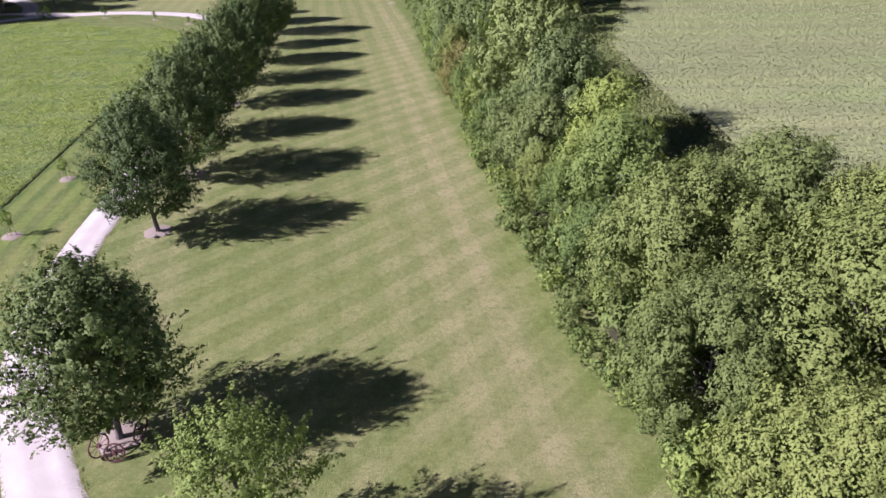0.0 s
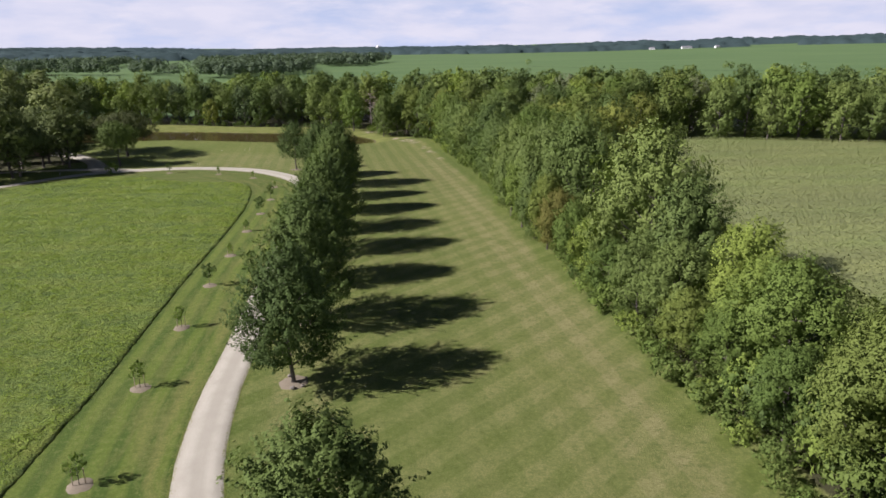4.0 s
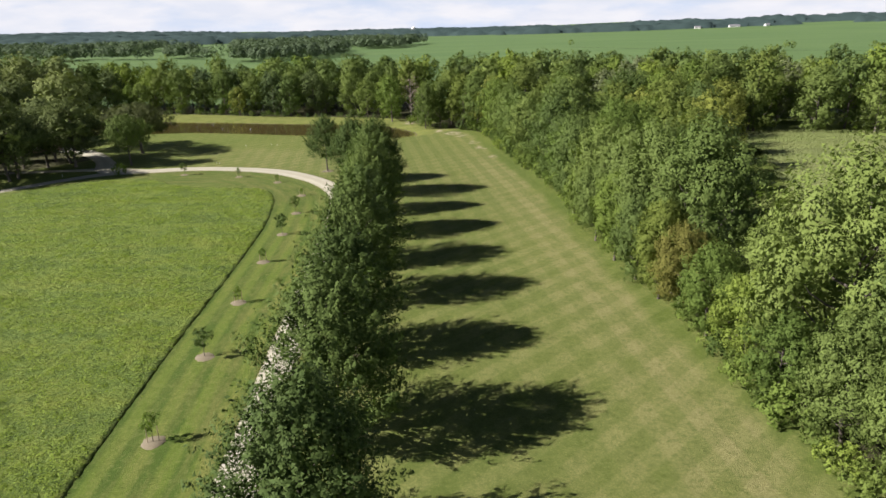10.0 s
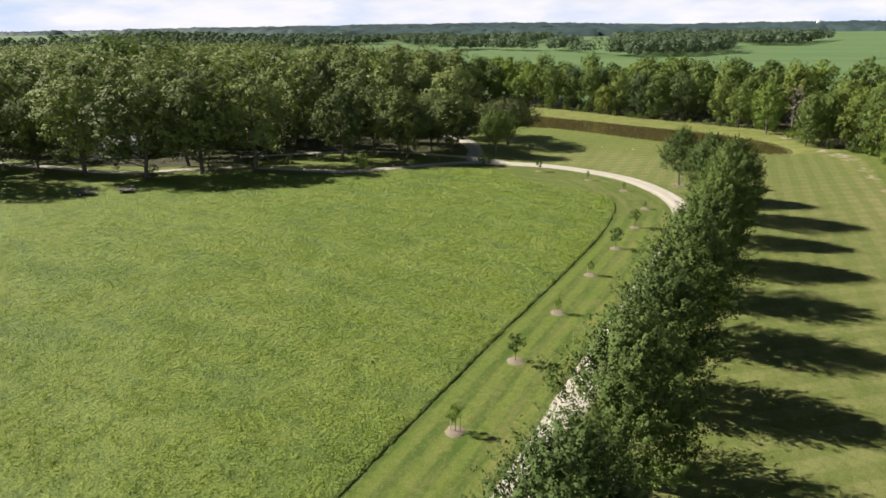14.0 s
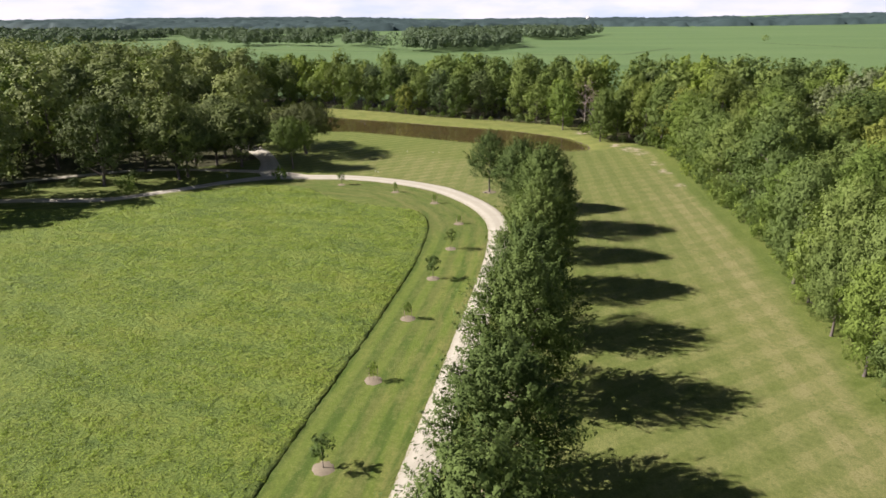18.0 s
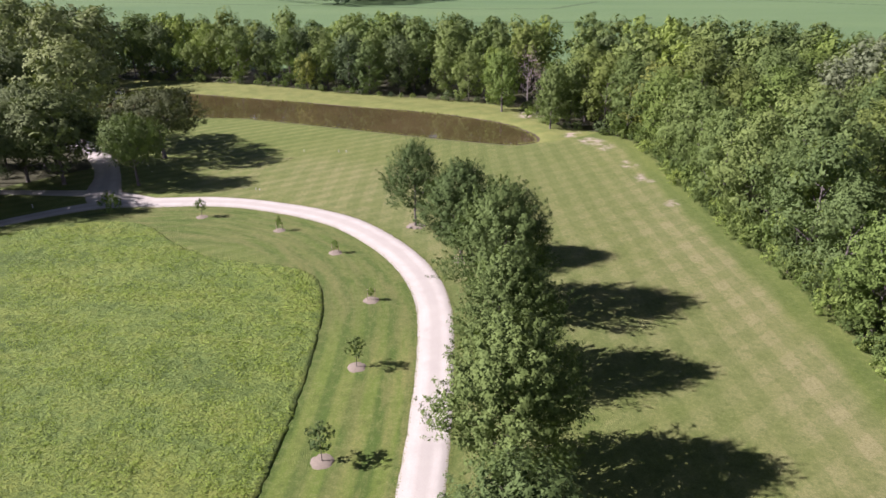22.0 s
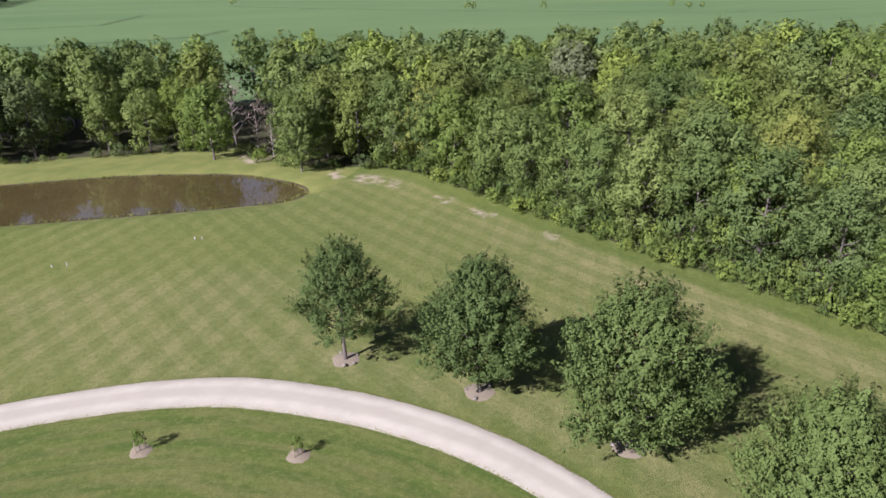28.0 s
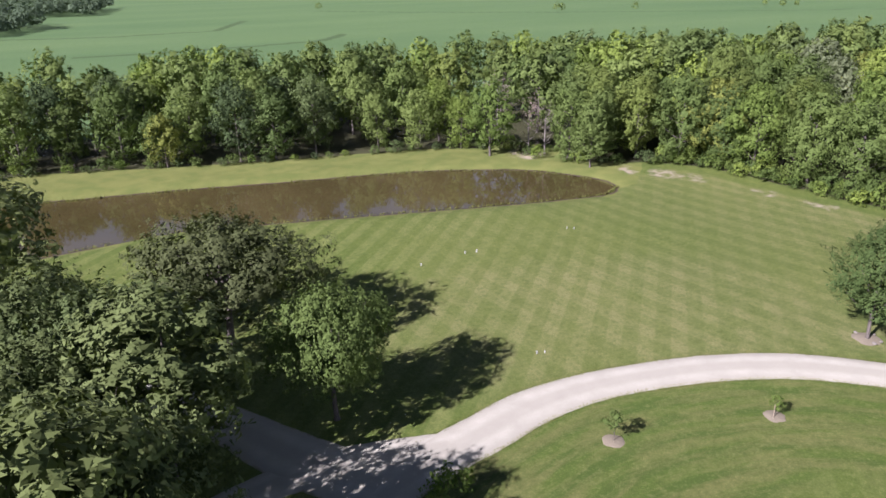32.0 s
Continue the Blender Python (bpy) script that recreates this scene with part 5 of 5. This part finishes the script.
far_wood("wooded_country", broken(band([(-1900, 500), (-760, 480), (-700, 1100), (-900, 1400), (-1900, 1300)], 22, 7)), 27, "wooded country beyond the house, haze put into its leaf colour", 80, LEAF_FAR_HAZED, 10, 17, 3.2)


# ---- the corn ----
def weeds():
    """Rank grass and weeds between the hedgerow and the corn."""
    rng = np.random.default_rng(61)
    n = 15000
    y = rng.uniform(42, 128, n)
    left = np.interp(y, [42, 60, 85, 110, 128], [26, 20, 17.5, 18, 22])
    right = np.interp(y, [42, 60, 85, 110, 128], [36.0, 32.5, 29.5, 29.5, 34])
    x = left + (right - left) * rng.uniform(0, 1, n)
    c = np.repeat(np.column_stack([x, y, height(x, y)]), 3, 0) + rng.normal(0, 0.2, (3 * n, 3)) * np.array([1, 1, 0])
    c[:, 2] += rng.uniform(0.1, 1.0, 3 * n) * np.repeat(0.3 + 0.65 * smooth((x - left) / (right - left)), 3)
    up = np.array([0, 0, 0.8]) + rng.normal(0, 0.4, c.shape)
    tagged(new("weeds", leaf_mesh("weeds", c, up, rng.uniform(0.2, 0.45, len(c)), WEEDS, rng, 0.3, None, up + np.array([0, 0, 0.6]))), "rank green weeds beside the corn", "weeds", kind="stuff")


weeds()


def corn():
    """Rows of ripening corn: each plant a few bent leaves and a tassel."""
    rng = np.random.default_rng(31)
    rows, places = np.arange(20, 190, 0.76), []
    for y in rows:
        x = np.arange(22, 150, 0.62)
        x = x + rng.uniform(-0.2, 0.2, len(x))
        ok = inside(CORN_AREA, x, np.full(len(x), y)) & (x < 150)
        places.append(np.stack([x[ok], np.full(ok.sum(), y)], 1))
    p = np.concatenate(places)
    p[:, 1] += rng.uniform(-0.08, 0.08, len(p))
    k, per = len(p), 7
    a = rng.uniform(0, 6.28, (k, per))
    zz = rng.uniform(1.55, 2.2, (k, per))
    c = np.empty((k, per, 3))
    c[..., 0] = p[:, 0, None] + np.cos(a) * 0.22
    c[..., 1] = p[:, 1, None] + np.sin(a) * 0.22
    c[..., 2] = height(p[:, 0], p[:, 1])[:, None] + zz
    n = np.stack([np.cos(a) * 0.5, np.sin(a) * 0.5, np.full_like(a, 0.8)], -1) + rng.normal(0, 0.3, (k, per, 3))
    me = leaf_mesh("corn", c.reshape(-1, 3), n.reshape(-1, 3), rng.uniform(0.26, 0.46, k * per), CORN, rng, 0.13, None, n.reshape(-1, 3) * 0.6 + np.array([0, 0, 0.6]))
    tagged(new("corn", me), "ripening pale green corn in close rows", "corn", kind="stuff")
    xs, ys = np.arange(22, 192, 2.0), np.arange(-30, 190, 2.0)
    X, Y = np.meshgrid(xs, ys)
    x, y = X.ravel(), Y.ravel()
    f = grid_faces(len(xs), len(ys))
    ok = inside(CORN_AREA, x, y)
    z = height(x, y) + np.where(ok, 1.5 + rng.uniform(-0.1, 0.1, len(x)), -0.4)
    f = f[ok[f].all(1)]
    used = np.unique(f)
    remap = np.full(len(x), -1)
    remap[used] = np.arange(len(used))
    tagged(new("corn_field", quad_mesh("corn_field", np.stack([x, y, z], 1)[used], remap[f], CORN, True)), "standing corn crop closing its rows", "corn field", kind="structure")


corn()


# ---- buildings and small things ----
def part(name, bm, material, parent=None, label=""):
    """Links a bmesh as one mesh object under a thing or a part."""
    me = bpy.data.meshes.new(name)
    bm.to_mesh(me)
    bm.free()
    me.materials.append(material)
    ob = new(name, me)
    ob.parent = parent
    return tagged(ob, label)


def block(sx, sy, sz, at=(0, 0, 0), bevel=0.01, bm=None, turn=0.0):
    """A box with softened edges, standing on its place."""
    bm = bm or bmesh.new()
    got = bmesh.ops.create_cube(bm, size=1.0, matrix=Matrix.Translation(at) @ Matrix.Rotation(turn, 4, "Z") @ Matrix.Translation((0, 0, sz / 2)) @ Matrix.Diagonal((sx, sy, sz, 1)))
    if bevel:
        es = {e for v in got["verts"] for e in v.link_edges}
        bmesh.ops.bevel(bm, geom=list(es), offset=bevel, segments=1, affect="EDGES")
    return bm


def rod(r1, r2, a, b, sides=8, bm=None):
    bm = bm or bmesh.new()
    a, b = Vector(a), Vector(b)
    m = Matrix.Translation((a + b) / 2) @ (b - a).to_track_quat("Z", "Y").to_matrix().to_4x4()
    bmesh.ops.create_cone(bm, cap_ends=True, segments=sides, radius1=r1, radius2=r2, depth=(b - a).length, matrix=m)
    return bm


def hoop(radius, thick, sides=20, bm=None, z=0.0):
    """A ring lying in the xz plane."""
    bm = bm or bmesh.new()
    rows = []
    for k in range(sides):
        a = 2 * math.pi * k / sides
        row = []
        for dr, dy in ((-thick, -thick), (thick, -thick), (thick, thick), (-thick, thick)):
            row.append(bm.verts.new(((radius + dr) * math.cos(a), dy, z + (radius + dr) * math.sin(a))))
        rows.append(row)
    for k in range(sides):
        p, q = rows[k], rows[(k + 1) % sides]
        for i in range(4):
            bm.faces.new((p[i], p[(i + 1) % 4], q[(i + 1) % 4], q[i]))
    return bm


def gable(sx, sy, rise, over=0.5, thick=0.18):
    """A pitched roof with its ridge along x."""
    bm = bmesh.new()
    x, y = sx / 2 + over, sy / 2 + over
    drop = rise * over / (sy / 2)
    prof = [(-y, -drop), (0, rise), (y, -drop), (y, -drop - thick), (0, rise - thick), (-y, -drop - thick)]
    a = [bm.verts.new((-x, p, q)) for p, q in prof]
    b = [bm.verts.new((x, p, q)) for p, q in prof]
    for i in range(6):
        bm.faces.new((a[i], a[(i + 1) % 6], b[(i + 1) % 6], b[i]))
    bm.faces.new(a[::-1])
    bm.faces.new(b)
    return bm


def house(x, y, turn, sx, sy, wall, rise, wall_mat, roof_mat, label, windows=4, name="house"):
    root = new(name)
    root.location, root.rotation_euler = (x, y, gz(x, y)), (0, 0, radians(turn))
    bm = block(sx, sy, wall + 0.4, (0, 0, -0.4), 0.03)
    for s in (-1, 1):
        vs = [bm.verts.new((s * (sx / 2 - 0.02), -sy / 2, wall)), bm.verts.new((s * (sx / 2 - 0.02), sy / 2, wall)), bm.verts.new((s * (sx / 2 - 0.02), 0, wall + rise))]
        bm.faces.new(vs if s > 0 else vs[::-1])
    part("wall", bm, wall_mat, root)
    roof = part("roof", gable(sx, sy, rise), roof_mat, root)
    roof.location = (0, 0, wall + 0.1)
    for k in range(windows):
        for side in (-1, 1):
            w = part("window", block(1.1, 0.08, 1.2, (0, 0, 0), 0.01), WHITE, root)
            w.location = (-sx / 2 + sx * (k + 0.5) / windows, side * (sy / 2 + 0.02), 1.0)
            part("pane", block(0.92, 0.03, 1.02, (0, side * 0.04, 0.09), 0.005), PANE, w)
    d = part("door", block(1.0, 0.09, 2.05, (-sx / 2 + sx * 0.5 / windows + sx / windows / 2, -sy / 2 - 0.02, 0), 0.01), DECK, root)
    part("chimney", block(0.8, 0.8, rise + 1.2, (sx * 0.22, sy * 0.1, wall), 0.02), BRICK, root)
    return tagged(root, label, "house")


house(-131, 187, 28, 15, 9.5, 3.0, 3.0, BRICK, SHINGLE, "low house with a pinkish-brown roof among shade trees")
house(-172, 117, 32, 12, 8, 2.7, 2.2, SIDING, SLATE, "pale grey house half hidden under shade trees")
for k, (x, y, sx) in enumerate([(545, 1820, 14), (640, 1830, 26), (715, 1815, 11)]):
    house(x, y, 10 * k - 10, sx, 10, 4, 3, WHITE, SLATE, "distant white farm building before the wooded skyline", 3, "barn")


def water_tower(x, y):
    root = new("water_tower")
    root.location = (x, y, gz(x, y))
    part("column", rod(2.4, 1.6, (0, 0, -0.5), (0, 0, 17), 14), WHITE, root)
    bm = bmesh.new()
    bmesh.ops.create_uvsphere(bm, u_segments=18, v_segments=10, radius=6.0, matrix=Matrix.Translation((0, 0, 20.5)) @ Matrix.Diagonal((1, 1, 0.8, 1)))
    part("tank", bm, WHITE, root)
    return tagged(root, "distant white water tower above the woods", "water tower")


water_tower(-195, 2000)


def trailer(x, y, turn, length, label):
    """A small flat utility trailer with rails, two wheels and a drawbar."""
    root = new("utility_trailer")
    root.location, root.rotation_euler = (x, y, gz(x, y) + 0.18), (0, 0, radians(turn))
    part("bed", block(length, 1.7, 0.09, (0, 0, 0.5), 0.01), DECK, root)
    for s in (-1, 1):
        part("rail", block(length, 0.05, 0.06, (0, s * 0.84, 0.95), 0.008), STEEL, root)
        for k in range(4):
            part("post", block(0.05, 0.05, 0.4, (-length / 2 + 0.1 + k * (length - 0.2) / 3, s * 0.84, 0.58), 0.006), STEEL, root)
        w = part("wheel", rod(0.33, 0.33, (0, s * 0.92, 0.33), (0, s * 1.12, 0.33), 18), TYRE, root)
        part("rim", rod(0.17, 0.15, (0, s * 1.1, 0.33), (0, s * 1.14, 0.33), 12), WHITE, w, "pale steel rim")
        part("mudguard", block(0.95, 0.25, 0.05, (0, s * 1.02, 0.72), 0.01), STEEL, root)
    bm = rod(0.04, 0.04, (length / 2, 0.6, 0.5), (length / 2 + 1.1, 0, 0.45), 6)
    part("drawbar", rod(0.04, 0.04, (length / 2, -0.6, 0.5), (length / 2 + 1.1, 0, 0.45), 6, bm), STEEL, root)
    part("jack", rod(0.03, 0.03, (length / 2 + 1.0, 0, -0.2), (length / 2 + 1.0, 0, 0.8), 6), STEEL, root)
    return tagged(root, label, "trailer")


trailer(-137.1, 88.0, 20, 3.6, "small grey utility trailer parked on the meadow's edge")
trailer(-132.8, 93.4, 24, 3.0, "dark flat trailer parked in the shade of trees")


def wagon_wheel(x, y, turn, lean, r=0.62):
    """An old spoked wheel, standing on its rim."""
    root = new("wagon_wheel")
    root.matrix_basis = Matrix.LocRotScale((x, y, gz(x, y) + 0.05), Euler((radians(lean), 0, radians(turn))), None)
    part("rim", hoop(r, 0.035, 24, None, r), RUST, root)
    part("hub", rod(0.09, 0.09, (0, -0.12, r), (0, 0.12, r), 10), RUST, root)
    for k in range(10):
        a = 2 * math.pi * k / 10
        part("spoke", rod(0.022, 0.018, (0.08 * math.cos(a), 0, r + 0.08 * math.sin(a)), ((r - 0.03) * math.cos(a), 0, r + (r - 0.03) * math.sin(a)), 5), RUST, root)
    return tagged(root, "old rusty red spoked wagon wheel under a maple", "wagon wheel", "wagon wheels under the maple")


wagon_wheel(-18.3, 24.7, 70, -8)
wagon_wheel(-16.7, 25.9, 80, 6)
wagon_wheel(-17.4, 24.2, 10, -20, 0.5)
axle = tagged(part("wooden_beam", block(1.5, 0.14, 0.14, (0, 0, 0), 0.015), STAKE), "weathered beam lying between the wheels", "beam")
axle.matrix_basis = Matrix.LocRotScale((-17.6, 24.9, gz(-17.6, 24.9) + 0.08), Euler((0, 0, radians(30))), None)


PALE = plain("weathered_white_paint", (0.45, 0.45, 0.43), 0.7)


def stake(x, y, h, lean):
    """A short white stake with a flat cap, in the grass."""
    root = new("lawn_stake")
    root.matrix_basis = Matrix.LocRotScale((x, y, gz(x, y)), Euler((radians(lean), radians(lean * 0.6), x)), None)
    part("post", block(0.09, 0.09, h * 0.65 + 0.1, (0, 0, -0.1), 0.01), PALE, root)
    part("cap", block(0.13, 0.13, 0.05, (0, 0, h * 0.65 - 0.002), 0.01), PALE, root)
    return tagged(root, "short white stake standing in the mown grass", "stake", "white stakes on the lawn")


for x, y, h, l in ((-74.8, 188.4, 0.5, 2), (-68.5, 189.3, 0.42, -5), (-67.0, 189.1, 0.5, 4), (-52.5, 190.6, 0.35, 0), (-51.7, 190.1, 0.35, 3), (-73.6, 165.4, 0.4, -3), (-72.9, 165.2, 0.25, 6), (-100.5, 152.0, 0.8, 0)):
    stake(x, y, h, l)

for k, (x, y, s) in enumerate(SAPLINGS):
    for side in () if k in DENSE else (-1, 1):
        ob = part("support_stake", rod(0.03, 0.025, (0, 0, -0.2), (0, 0, 1.25), 6), STAKE)
        ob.matrix_basis = Matrix.LocRotScale((x + 0.35 * side, y + 0.12 * side, gz(x, y)), Euler((0.04 * side, 0.03, 0)), None)
        tagged(ob, "thin wooden stake beside a young tree", "stake", "stakes of the young trees")


def stone(x, y, s, k):
    rng = np.random.default_rng(k)
    bm = bmesh.new()
    bmesh.ops.create_icosphere(bm, subdivisions=2, radius=s)
    for v in bm.verts:
        v.co *= 1 + rng.uniform(-0.16, 0.16)
        v.co.z *= 0.62
    ob = part("stone", bm, STONE)
    ob.location = (x, y, gz(x, y) + 0.08 + s * 0.3)
    return tagged(ob, "pale rough stone in the mulch ring", "stone", "stones under the maples")


STONE = plain("pale_stone", (0.2, 0.18, 0.15), 0.9, 0, 0.5, 5.0)
k = 0
for x, y, _ in (MAPLES[0], MAPLES[1], MAPLES[8], MAPLES[9], MAPLES[10]):
    for a in (0.6, 2.4, 4.1, 5.2):
        k += 1
        stone(x + 1.1 * math.cos(a + k), y + 1.1 * math.sin(a + k), 0.12 + 0.03 * (k % 4), k)
